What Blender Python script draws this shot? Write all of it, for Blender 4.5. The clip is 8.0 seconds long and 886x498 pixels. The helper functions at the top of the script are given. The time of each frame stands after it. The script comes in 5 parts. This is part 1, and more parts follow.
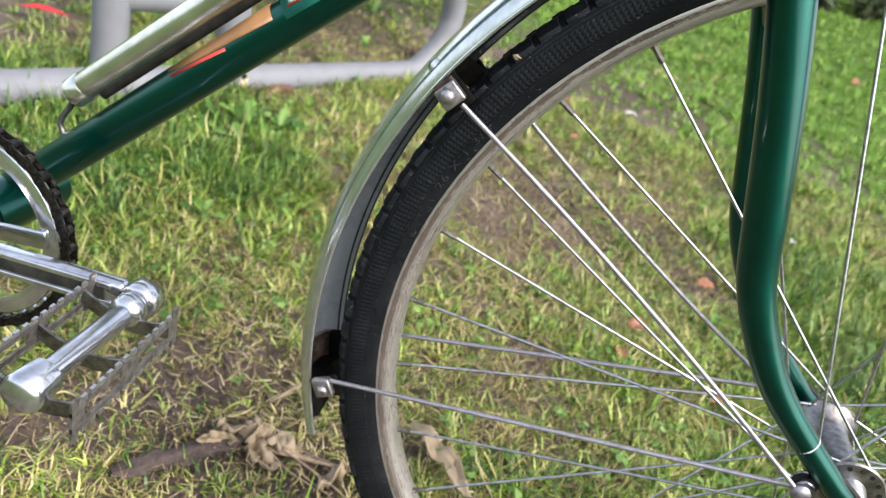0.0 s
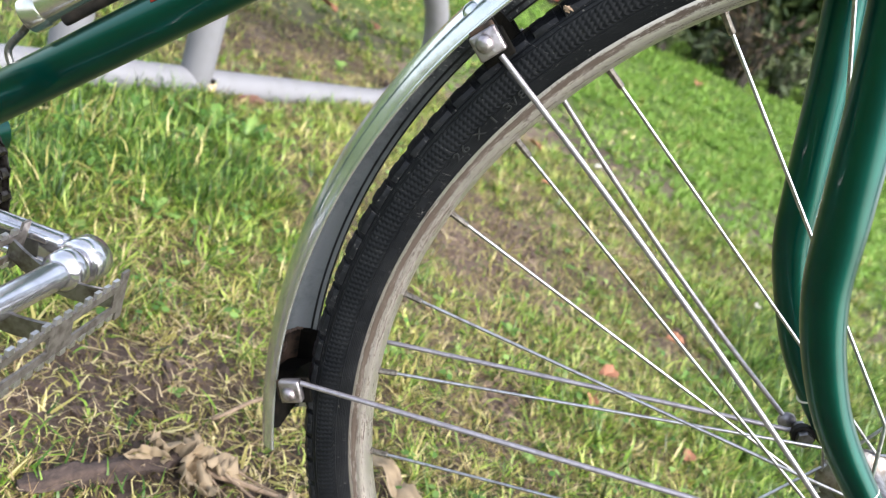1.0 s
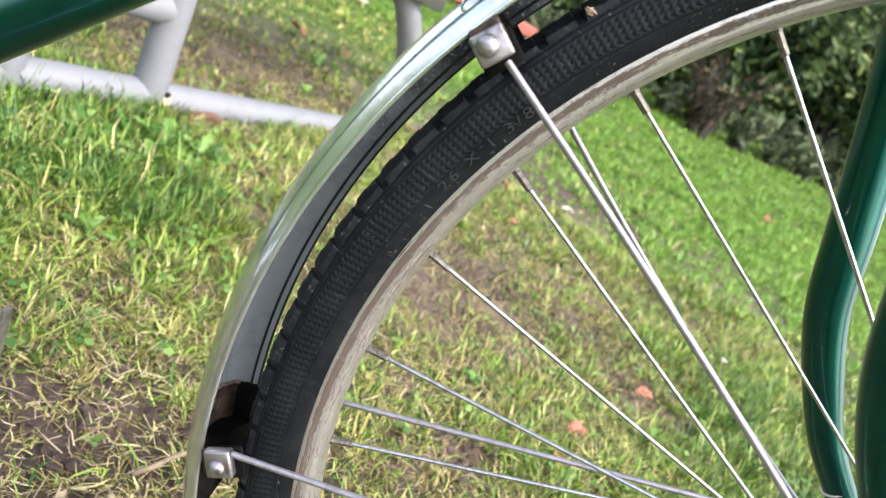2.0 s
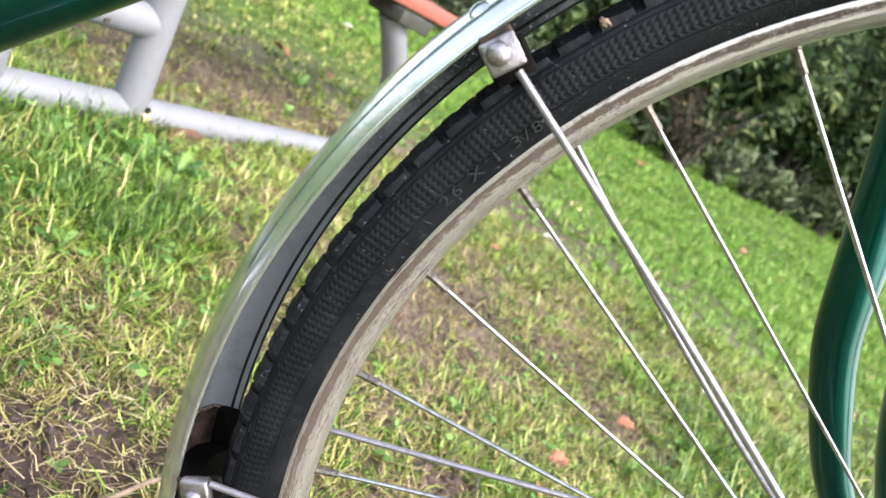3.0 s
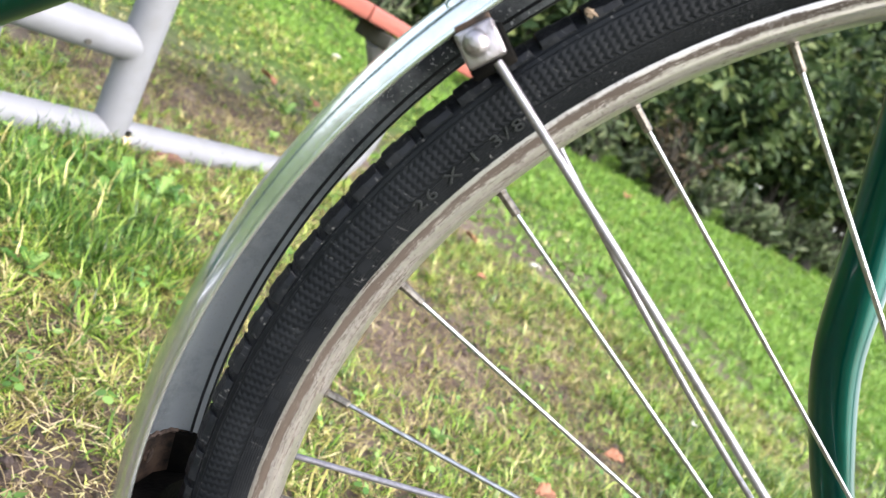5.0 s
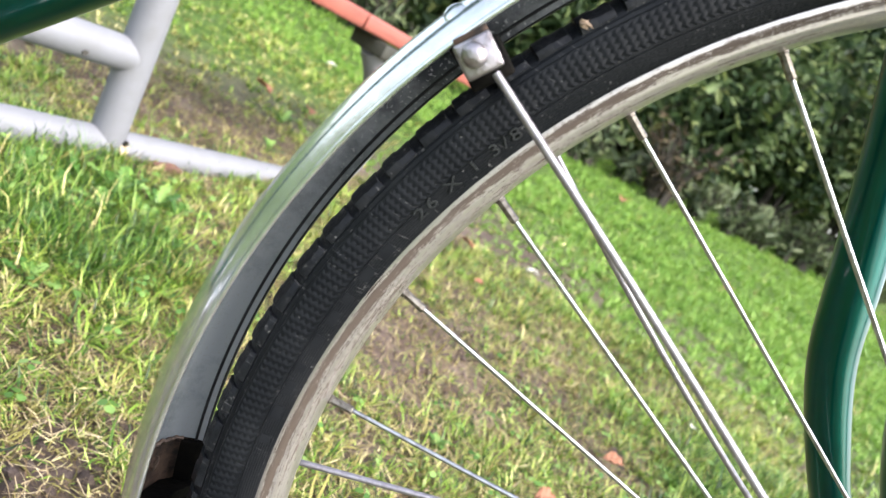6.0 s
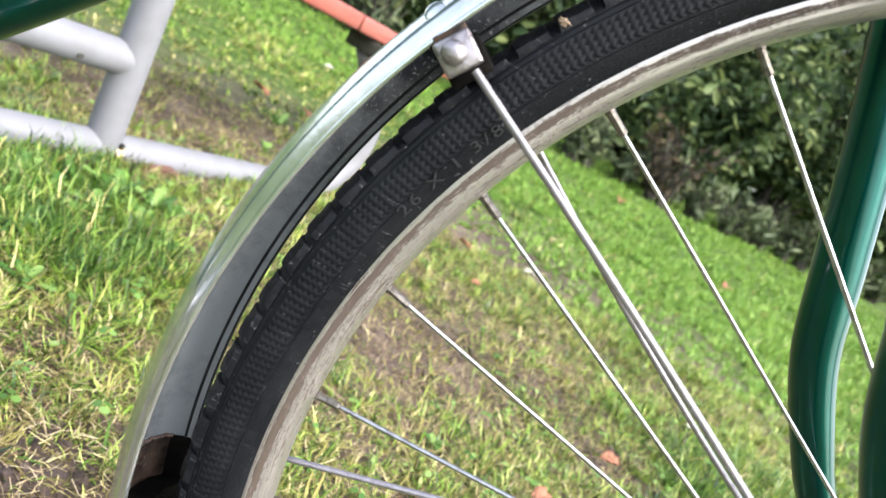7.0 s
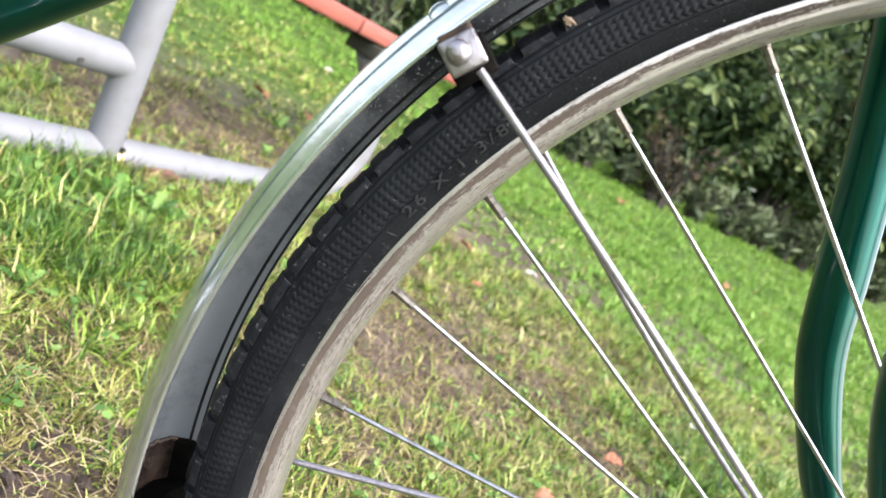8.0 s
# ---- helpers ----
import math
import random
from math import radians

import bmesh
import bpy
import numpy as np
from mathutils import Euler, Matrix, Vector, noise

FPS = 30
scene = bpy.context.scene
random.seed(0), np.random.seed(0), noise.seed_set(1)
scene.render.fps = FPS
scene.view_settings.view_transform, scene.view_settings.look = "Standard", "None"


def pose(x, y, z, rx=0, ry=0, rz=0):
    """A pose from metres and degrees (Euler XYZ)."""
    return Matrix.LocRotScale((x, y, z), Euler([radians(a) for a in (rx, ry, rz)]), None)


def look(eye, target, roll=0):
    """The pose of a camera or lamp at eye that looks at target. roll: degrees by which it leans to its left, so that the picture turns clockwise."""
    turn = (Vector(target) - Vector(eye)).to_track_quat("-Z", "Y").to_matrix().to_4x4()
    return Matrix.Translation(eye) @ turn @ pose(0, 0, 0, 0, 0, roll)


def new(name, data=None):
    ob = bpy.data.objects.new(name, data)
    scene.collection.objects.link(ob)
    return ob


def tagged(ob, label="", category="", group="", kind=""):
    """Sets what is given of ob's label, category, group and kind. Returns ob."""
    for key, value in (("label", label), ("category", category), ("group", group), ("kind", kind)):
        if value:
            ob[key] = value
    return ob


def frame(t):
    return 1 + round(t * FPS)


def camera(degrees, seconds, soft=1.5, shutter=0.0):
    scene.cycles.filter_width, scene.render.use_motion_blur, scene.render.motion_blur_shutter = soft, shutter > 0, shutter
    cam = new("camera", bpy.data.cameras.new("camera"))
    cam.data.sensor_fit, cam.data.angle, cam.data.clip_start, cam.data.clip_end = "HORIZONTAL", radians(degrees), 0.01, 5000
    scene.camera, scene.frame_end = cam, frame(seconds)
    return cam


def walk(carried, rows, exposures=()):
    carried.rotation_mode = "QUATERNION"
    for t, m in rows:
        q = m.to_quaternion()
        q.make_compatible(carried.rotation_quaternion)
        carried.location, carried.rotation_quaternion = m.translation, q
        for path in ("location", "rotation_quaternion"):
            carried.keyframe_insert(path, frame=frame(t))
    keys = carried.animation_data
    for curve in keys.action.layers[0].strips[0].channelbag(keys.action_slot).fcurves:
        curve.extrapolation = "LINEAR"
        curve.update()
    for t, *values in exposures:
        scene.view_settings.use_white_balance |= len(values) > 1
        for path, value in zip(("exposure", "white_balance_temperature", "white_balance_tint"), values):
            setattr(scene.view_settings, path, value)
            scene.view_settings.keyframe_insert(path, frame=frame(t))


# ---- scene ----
cam = camera(60.73, 8.0, soft=1.2)
ROWS = [
    (0.0, -0.2679, -0.4458, 0.5878, 61.003, -17.994, 12.95),
    (0.5, -0.2768, -0.4304, 0.5393, 63.298, -21.182, 12.455),
    (1.0, -0.2877, -0.4031, 0.5107, 65.644, -24.282, 11.405),
    (1.5, -0.2988, -0.3583, 0.4889, 67.853, -26.801, 10.038),
    (1.7, -0.2983, -0.3452, 0.4867, 68.352, -27.427, 9.779),
    (2.8, -0.3061, -0.3175, 0.4716, 71.557, -29.768, 7.954),
    (3.0, -0.3064, -0.3167, 0.4705, 71.882, -29.995, 7.841),
    (3.5, -0.308, -0.3088, 0.4653, 72.625, -30.424, 7.652),
    (4.0, -0.2994, -0.2988, 0.4571, 73.297, -30.531, 7.409),
    (4.5, -0.2994, -0.2943, 0.4565, 74.189, -30.572, 7.079),
    (4.7, -0.2963, -0.2949, 0.4588, 74.475, -30.584, 7.031),
    (5.8, -0.2978, -0.3011, 0.4598, 75.422, -30.134, 6.548),
    (6.0, -0.2982, -0.302, 0.4602, 75.505, -29.978, 6.444),
    (6.5, -0.2949, -0.3022, 0.4601, 75.619, -29.85, 6.412),
    (7.0, -0.2915, -0.3048, 0.4621, 75.733, -29.658, 6.317),
    (7.5, -0.292, -0.3063, 0.4631, 75.854, -29.511, 6.266),
    (8.0, -0.2929, -0.3044, 0.4603, 75.95, -29.307, 6.226),
]
EXPOSURES = [(0.0, 1.68), (0.5, 1.83), (1.0, 1.96), (1.5, 2.05), (3.0, 2.20), (4.5, 2.25), (8.0, 2.22)]
walk(cam, [(t, pose(x, y, z, rx, ry, rz)) for t, x, y, z, rx, ry, rz in ROWS], EXPOSURES)
cam.data.dof.use_dof = True
cam.data.dof.focus_distance = 0.40
cam.data.dof.aperture_fstop = 12.5

# ---- world and light ----
SUN_UP, SUN_TURN = 43, 118
world = bpy.data.worlds.new("sky")
scene.world = world
world.use_nodes = True
wn = world.node_tree.nodes
sky = wn.new("ShaderNodeTexSky")
sky.sky_type = "NISHITA"
sky.sun_disc = False
sky.sun_elevation, sky.sun_rotation = radians(SUN_UP), radians(SUN_TURN)
sky.air_density, sky.dust_density, sky.ozone_density = 1.0, 3.0, 1.0
wn["Background"].inputs["Strength"].default_value = 0.152
haze = wn.new("ShaderNodeHueSaturation")
haze.inputs["Saturation"].default_value = 0.55
world.node_tree.links.new(sky.outputs[0], haze.inputs["Color"])
world.node_tree.links.new(haze.outputs[0], wn["Background"].inputs["Color"])
sun = new("sun", bpy.data.lights.new("sun", "SUN"))
sun.data.energy, sun.data.angle, sun.data.color = 1.1, radians(26), (1.0, 0.96, 0.90)
sun.matrix_world = look((math.sin(radians(SUN_TURN)) * math.cos(radians(SUN_UP)) * 8, math.cos(radians(SUN_TURN)) * math.cos(radians(SUN_UP)) * 8, 8 * math.sin(radians(SUN_UP))), (0, 0, 0))

# ---- materials ----


def mat(name, colour, rough=0.5, metal=0.0, spec=0.5):
    m = bpy.data.materials.new(name)
    m.use_nodes = True
    b = m.node_tree.nodes["Principled BSDF"]
    b.inputs["Base Color"].default_value = (*colour, 1)
    b.inputs["Roughness"].default_value = rough
    b.inputs["Metallic"].default_value = metal
    b.inputs["Specular IOR Level"].default_value = spec
    return m


def add(m, kind, **values):
    n = m.node_tree.nodes.new(kind)
    for k, v in values.items():
        n.inputs[k.replace("_", " ")].default_value = v
    return n


def link(m, a, b):
    m.node_tree.links.new(a, b)


def bsdf(m):
    return m.node_tree.nodes["Principled BSDF"]


def coords(m, scale=(1, 1, 1)):
    tc = m.node_tree.nodes.new("ShaderNodeTexCoord")
    mp = m.node_tree.nodes.new("ShaderNodeMapping")
    mp.inputs["Scale"].default_value = scale
    link(m, tc.outputs["Object"], mp.inputs["Vector"])
    return mp.outputs[0]


def ramp(m, fac, stops):
    r = m.node_tree.nodes.new("ShaderNodeValToRGB")
    el = r.color_ramp.elements
    while len(el) < len(stops):
        el.new(0.5)
    for e, (p, c) in zip(el, stops):
        e.position = p
        e.color = (*c, 1) if len(c) == 3 else c
    link(m, fac, r.inputs[0])
    return r.outputs[0]


def noise_tex(m, vec, scale, detail=4.0, rough=0.55):
    n = add(m, "ShaderNodeTexNoise", Scale=scale, Detail=detail, Roughness=rough)
    if vec is not None:
        link(m, vec, n.inputs["Vector"])
    return n.outputs["Fac"]


def mixcol(m, fac, a, b):
    n = m.node_tree.nodes.new("ShaderNodeMix")
    n.data_type = "RGBA"
    for s, v in ((n.inputs[0], fac), (n.inputs[6], a), (n.inputs[7], b)):
        if isinstance(v, (int, float)):
            s.default_value = v
        elif isinstance(v, tuple):
            s.default_value = (*v, 1)
        else:
            link(m, v, s)
    return n.outputs[2]


def bump(m, height, strength=0.3, distance=0.001):
    n = add(m, "ShaderNodeBump", Strength=strength, Distance=distance)
    link(m, height, n.inputs["Height"])
    link(m, n.outputs[0], bsdf(m).inputs["Normal"])


def simple(name, colour, other, scale, rough=0.5, metal=0.0, spec=0.5, lo=0.4, hi=0.65, bumpy=0.0, dist=0.001, stretch=(1, 1, 1)):
    m = mat(name, colour, rough, metal, spec)
    v = coords(m, stretch)
    f = ramp(m, noise_tex(m, v, scale, 6.0, 0.6), [(lo, (0, 0, 0)), (hi, (1, 1, 1))])
    link(m, mixcol(m, f, colour, other), bsdf(m).inputs["Base Color"])
    if bumpy:
        bump(m, noise_tex(m, v, scale * 4, 5.0), bumpy, dist)
    return m


def island(name, stops, rough=0.5, spec=0.3, trans=0.0):
    """Leaf and blade material: colour drawn for every loose piece."""
    m = mat(name, stops[0][1], rough, 0.0, spec)
    g = m.node_tree.nodes.new("ShaderNodeNewGeometry")
    v = coords(m)
    patch = noise_tex(m, v, 2.2, 3.0)
    n = m.node_tree.nodes.new("ShaderNodeMath")
    n.operation = "MULTIPLY_ADD"
    link(m, patch, n.inputs[0])
    n.inputs[1].default_value = 0.7
    n2 = m.node_tree.nodes.new("ShaderNodeMath")
    n2.operation = "MULTIPLY_ADD"
    link(m, g.outputs["Random Per Island"], n2.inputs[0])
    n2.inputs[1].default_value = 0.95
    n2.inputs[2].default_value = -0.32
    link(m, n2.outputs[0], n.inputs[2])
    c = ramp(m, n.outputs[0], stops)
    link(m, c, bsdf(m).inputs["Base Color"])
    if trans:
        out = m.node_tree.nodes["Material Output"]
        t = m.node_tree.nodes.new("ShaderNodeBsdfTranslucent")
        link(m, c, t.inputs["Color"])
        mx = m.node_tree.nodes.new("ShaderNodeMixShader")
        mx.inputs[0].default_value = trans
        link(m, bsdf(m).outputs[0], mx.inputs[1])
        link(m, t.outputs[0], mx.inputs[2])
        link(m, mx.outputs[0], out.inputs["Surface"])
    return m


GREEN_PAINT = simple("green_metallic_enamel", (0.001, 0.060, 0.048), (0.001, 0.050, 0.041), 40, 0.33, 0.9, 0.3)
bsdf(GREEN_PAINT).inputs["Coat Weight"].default_value = 0.4
bsdf(GREEN_PAINT).inputs["Coat Roughness"].default_value = 0.06
CHROME = simple("worn_chrome", (0.62, 0.63, 0.64), (0.46, 0.47, 0.46), 90, 0.2, 1.0, bumpy=0.06)
GUARD_CHROME = simple("aged_guard_chrome", (0.56, 0.585, 0.59), (0.45, 0.475, 0.47), 60, 0.19, 0.88, bumpy=0.1)
CHROME_DULL = simple("dull_chrome", (0.28, 0.275, 0.28), (0.13, 0.115, 0.105), 160, 0.36, 1.0, bumpy=0.15)
STEEL = simple("zinc_steel", (0.55, 0.55, 0.58), (0.38, 0.37, 0.38), 200, 0.3, 0.9, bumpy=0.1)
RIM_METAL = mat("rusty_rim", (0.6, 0.58, 0.54), 0.32, 1.0)
RUBBER = simple("black_rubber", (0.0050, 0.0058, 0.0076), (0.0095, 0.0106, 0.0128), 60, 0.5, 0.0, 0.11, bumpy=0.1)
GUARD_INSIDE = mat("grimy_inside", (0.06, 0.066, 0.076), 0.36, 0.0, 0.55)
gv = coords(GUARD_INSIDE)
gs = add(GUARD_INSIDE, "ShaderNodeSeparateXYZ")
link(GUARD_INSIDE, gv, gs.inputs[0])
# The lining gets paler towards its lower end, broken up by noise
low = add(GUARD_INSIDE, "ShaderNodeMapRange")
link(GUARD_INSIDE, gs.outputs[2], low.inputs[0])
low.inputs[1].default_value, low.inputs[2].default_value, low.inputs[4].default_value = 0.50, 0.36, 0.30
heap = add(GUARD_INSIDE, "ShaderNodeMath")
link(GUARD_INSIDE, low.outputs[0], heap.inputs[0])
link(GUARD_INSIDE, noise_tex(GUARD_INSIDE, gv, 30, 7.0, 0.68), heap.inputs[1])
pale_mask = ramp(GUARD_INSIDE, heap.outputs[0], [(0.46, (0, 0, 0)), (0.80, (1, 1, 1))])
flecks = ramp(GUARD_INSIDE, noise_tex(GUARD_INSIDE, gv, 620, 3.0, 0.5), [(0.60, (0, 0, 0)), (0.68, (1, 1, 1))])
tone = mixcol(GUARD_INSIDE, pale_mask, (0.017, 0.020, 0.027), (0.23, 0.245, 0.265))
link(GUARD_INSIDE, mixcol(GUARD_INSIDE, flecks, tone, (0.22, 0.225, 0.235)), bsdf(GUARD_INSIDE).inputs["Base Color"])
GUARD_LIP = simple("black_guard_lip", (0.010, 0.011, 0.013), (0.022, 0.023, 0.026), 120, 0.42, 0.0, 0.4, bumpy=0.1)
RUST = simple("rusty_brown", (0.075, 0.046, 0.032), (0.010, 0.008, 0.007), 110, 0.75, 0.0, 0.25, bumpy=0.3)
FLAP = simple("black_flap", (0.002, 0.002, 0.002), (0.006, 0.005, 0.004), 160, 0.75, 0.0, 0.06, bumpy=0.4)
CRANK = simple("weathered_chrome", (0.64, 0.64, 0.68), (0.46, 0.46, 0.49), 60, 0.18, 0.95, bumpy=0.1)
CAGE = simple("dull_cage_steel", (0.17, 0.16, 0.155), (0.07, 0.06, 0.055), 220, 0.4, 0.6, bumpy=0.2)
FLUTE = simple("dark_flute_reflection", (0.05, 0.05, 0.045), (0.02, 0.02, 0.018), 90, 0.45, 0.5)
BLACK = simple("black_grease", (0.005, 0.005, 0.005), (0.018, 0.015, 0.013), 160, 0.55, 0.0, 0.2, bumpy=0.2)
WHITE_PAINT = simple("white_paint", (0.154, 0.157, 0.177), (0.128, 0.129, 0.138), 22, 0.6, lo=0.45, hi=0.8, bumpy=0.08)
RED_WOOD = simple("red_painted_wood", (0.25, 0.072, 0.052), (0.19, 0.055, 0.042), 20, 0.55, bumpy=0.2, stretch=(1, 1, 6))
SOIL = mat("soil", (0.1, 0.07, 0.045), 0.95, 0.0, 0.2)
GRASS = island("grass_green", [(0.12, (0.016, 0.045, 0.006)), (0.42, (0.094, 0.190, 0.018)), (0.74, (0.22, 0.35, 0.039)), (1.0, (0.50, 0.57, 0.14))], 0.38, 0.4, 0.2)
STRAW = island("dry_grass", [(0.12, (0.055, 0.045, 0.016)), (0.42, (0.22, 0.195, 0.05)), (0.72, (0.39, 0.35, 0.12)), (1.0, (0.66, 0.58, 0.31))], 0.55, 0.25, 0.12)
THATCH = island("dead_thatch", [(0.12, (0.05, 0.032, 0.018)), (0.42, (0.155, 0.104, 0.053)), (0.72, (0.30, 0.222, 0.12)), (1.0, (0.52, 0.42, 0.27))], 0.65, 0.2, 0.1)
LUSH_GRASS = island("lush_grass", [(0.12, (0.011, 0.037, 0.004)), (0.42, (0.045, 0.115, 0.012)), (0.74, (0.105, 0.205, 0.023)), (1.0, (0.28, 0.38, 0.075))], 0.38, 0.4, 0.2)
# Brighter, flatter copy of the grass colours; the softness of distance is in it
LAWN = island("flat_bright_lawn", [(0.1, (0.095, 0.20, 0.028)), (0.5, (0.165, 0.30, 0.046)), (0.9, (0.26, 0.39, 0.078))], 0.5, 0.3, 0.24)
WEED = island("weed_leaf", [(0.1, (0.05, 0.125, 0.020)), (0.5, (0.115, 0.225, 0.045)), (0.9, (0.21, 0.33, 0.09))], 0.45, 0.4, 0.25)
HEDGE = island("hedge_leaf", [(0.1, (0.016, 0.034, 0.014)), (0.5, (0.053, 0.090, 0.033)), (0.85, (0.115, 0.16, 0.058)), (1.0, (0.21, 0.24, 0.085))], 0.6, 0.25, 0.25)
BROWN_LEAF = island("withered_leaf", [(0.1, (0.022, 0.020, 0.012)), (0.5, (0.058, 0.042, 0.026)), (0.9, (0.10, 0.075, 0.042))], 0.7, 0.2, 0.15)
DEAD_LEAF = island("dead_leaf", [(0.1, (0.20, 0.075, 0.045)), (0.5, (0.27, 0.12, 0.07)), (0.9, (0.31, 0.19, 0.11))], 0.6, 0.3, 0.15)
DEAD_BRICK = simple("brick_clay", (0.13, 0.055, 0.04), (0.09, 0.045, 0.035), 70, 0.9, bumpy=0.5)
BARK = simple("bark", (0.085, 0.058, 0.048), (0.028, 0.019, 0.016), 70, 0.9, bumpy=0.8, dist=0.003)
RED_LEAF = island("red_leaf", [(0.2, (0.4, 0.03, 0.03)), (0.8, (0.5, 0.05, 0.05))], 0.5, 0.3, 0.1)
TAN_LEAF = island("tan_leaf", [(0.1, (0.19, 0.14, 0.09)), (0.5, (0.34, 0.26, 0.17)), (0.9, (0.50, 0.41, 0.28))], 0.6, 0.3, 0.15)
PALE = island("pale_scrap", [(0.2, (0.36, 0.35, 0.3)), (0.8, (0.45, 0.44, 0.4))], 0.6, 0.3, 0.1)
FRINGE = island("fringe_weed", [(0.1, (0.04, 0.06, 0.028)), (0.5, (0.08, 0.11, 0.05)), (0.9, (0.17, 0.2, 0.1))], 0.5, 0.3, 0.2)
# Darker than the bark: the hedge's inner shade is put into this colour
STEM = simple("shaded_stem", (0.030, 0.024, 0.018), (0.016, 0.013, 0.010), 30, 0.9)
DRY_WOOD = simple("dry_wood", (0.29, 0.21, 0.145), (0.15, 0.105, 0.07), 80, 0.8, bumpy=0.4)
RUST_STAIN = simple("rust_stain", (0.55, 0.35, 0.22), (0.7, 0.68, 0.64), 160, 0.6)
DECAL_TAN = simple("tan_decal", (0.26, 0.125, 0.045), (0.2, 0.1, 0.04), 60, 0.35)
DECAL_RED = simple("red_decal", (0.36, 0.03, 0.02), (0.3, 0.03, 0.02), 60, 0.35)
DECAL_WHITE = simple("white_decal", (0.55, 0.55, 0.53), (0.45, 0.44, 0.42), 60, 0.35)
UNDERSEAT = simple("underseat_shade", (0.034, 0.034, 0.026), (0.022, 0.021, 0.016), 30, 0.7)
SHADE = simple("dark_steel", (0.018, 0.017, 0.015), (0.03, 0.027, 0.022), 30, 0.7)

CHAIN = simple("greasy_chain", (0.012, 0.010, 0.010), (0.05, 0.045, 0.042), 300, 0.3, 0.8, bumpy=0.1)
STAY = simple("galvanised_stay", (0.31, 0.295, 0.325), (0.22, 0.205, 0.23), 220, 0.38, 0.7, bumpy=0.1)
SPOKE = simple("zinc_spoke", (0.42, 0.43, 0.46), (0.26, 0.25, 0.26), 260, 0.3, 0.95, bumpy=0.1)
NIPPLE = simple("nickel_brass", (0.19, 0.175, 0.155), (0.08, 0.068, 0.058), 420, 0.45, 0.8, bumpy=0.1)
PITTED = simple("pitted_chrome", (0.31, 0.285, 0.305), (0.12, 0.10, 0.10), 170, 0.33, 0.9, lo=0.48, hi=0.70, bumpy=0.4)
RUST_BRIGHT = simple("rusty_rivet", (0.15, 0.10, 0.075), (0.05, 0.032, 0.025), 500, 0.5, 0.4, bumpy=0.4)
PUMP = simple("aged_chrome", (0.62, 0.62, 0.57), (0.46, 0.46, 0.41), 50, 0.2, 0.95, bumpy=0.05)
DECAL_TEAL = simple("teal_decal", (0.01, 0.16, 0.13), (0.01, 0.13, 0.11), 60, 0.35)
TYRE = mat("tyre_rubber", (0.005, 0.005, 0.006), 0.38, 0.0, 0.15)
LETTER = simple("worn_letters", (0.017, 0.019, 0.022), (0.008, 0.009, 0.011), 300, 0.4, 0.0, 0.5)

# tyre: fine moulded rings low on the wall, dust and scuffs
v = coords(TYRE)
sep = add(TYRE, "ShaderNodeSeparateXYZ")
link(TYRE, v, sep.inputs[0])
flat = add(TYRE, "ShaderNodeCombineXYZ")
link(TYRE, sep.outputs[0], flat.inputs[0])
link(TYRE, sep.outputs[2], flat.inputs[2])
ln = add(TYRE, "ShaderNodeVectorMath")
ln.operation = "LENGTH"
link(TYRE, flat.outputs[0], ln.inputs[0])
wav = add(TYRE, "ShaderNodeMath")
wav.operation = "MULTIPLY"
link(TYRE, ln.outputs["Value"], wav.inputs[0])
wav.inputs[1].default_value = 6283 / 0.95
sn = add(TYRE, "ShaderNodeMath")
sn.operation = "SINE"
link(TYRE, wav.outputs[0], sn.inputs[0])
zone = add(TYRE, "ShaderNodeMapRange")
link(TYRE, ln.outputs["Value"], zone.inputs[0])
zone.inputs[1].default_value, zone.inputs[2].default_value = 0.3217, 0.3210
mulz = add(TYRE, "ShaderNodeMath")
mulz.operation = "MULTIPLY"
link(TYRE, sn.outputs[0], mulz.inputs[0])
link(TYRE, zone.outputs[0], mulz.inputs[1])
grit = add(TYRE, "ShaderNodeMath")
grit.operation = "MULTIPLY_ADD"
link(TYRE, noise_tex(TYRE, v, 700, 4.0), grit.inputs[0])
grit.inputs[1].default_value = 1.5
soft = add(TYRE, "ShaderNodeMath")
soft.operation = "MULTIPLY"
link(TYRE, mulz.outputs[0], soft.inputs[0])
soft.inputs[1].default_value = 0.2
link(TYRE, soft.outputs[0], grit.inputs[2])
bump(TYRE, grit.outputs[0], 0.6, 0.00035)
dust = ramp(TYRE, noise_tex(TYRE, v, 38, 9.0, 0.72), [(0.48, (0, 0, 0)), (0.72, (1, 1, 1))])
specks = ramp(TYRE, noise_tex(TYRE, v, 520, 3.0, 0.5), [(0.655, (0, 0, 0)), (0.74, (1, 1, 1))])
c = mixcol(TYRE, dust, (0.0044, 0.0051, 0.0068), (0.0120, 0.0129, 0.0150))
c = mixcol(TYRE, specks, c, (0.085, 0.084, 0.084))
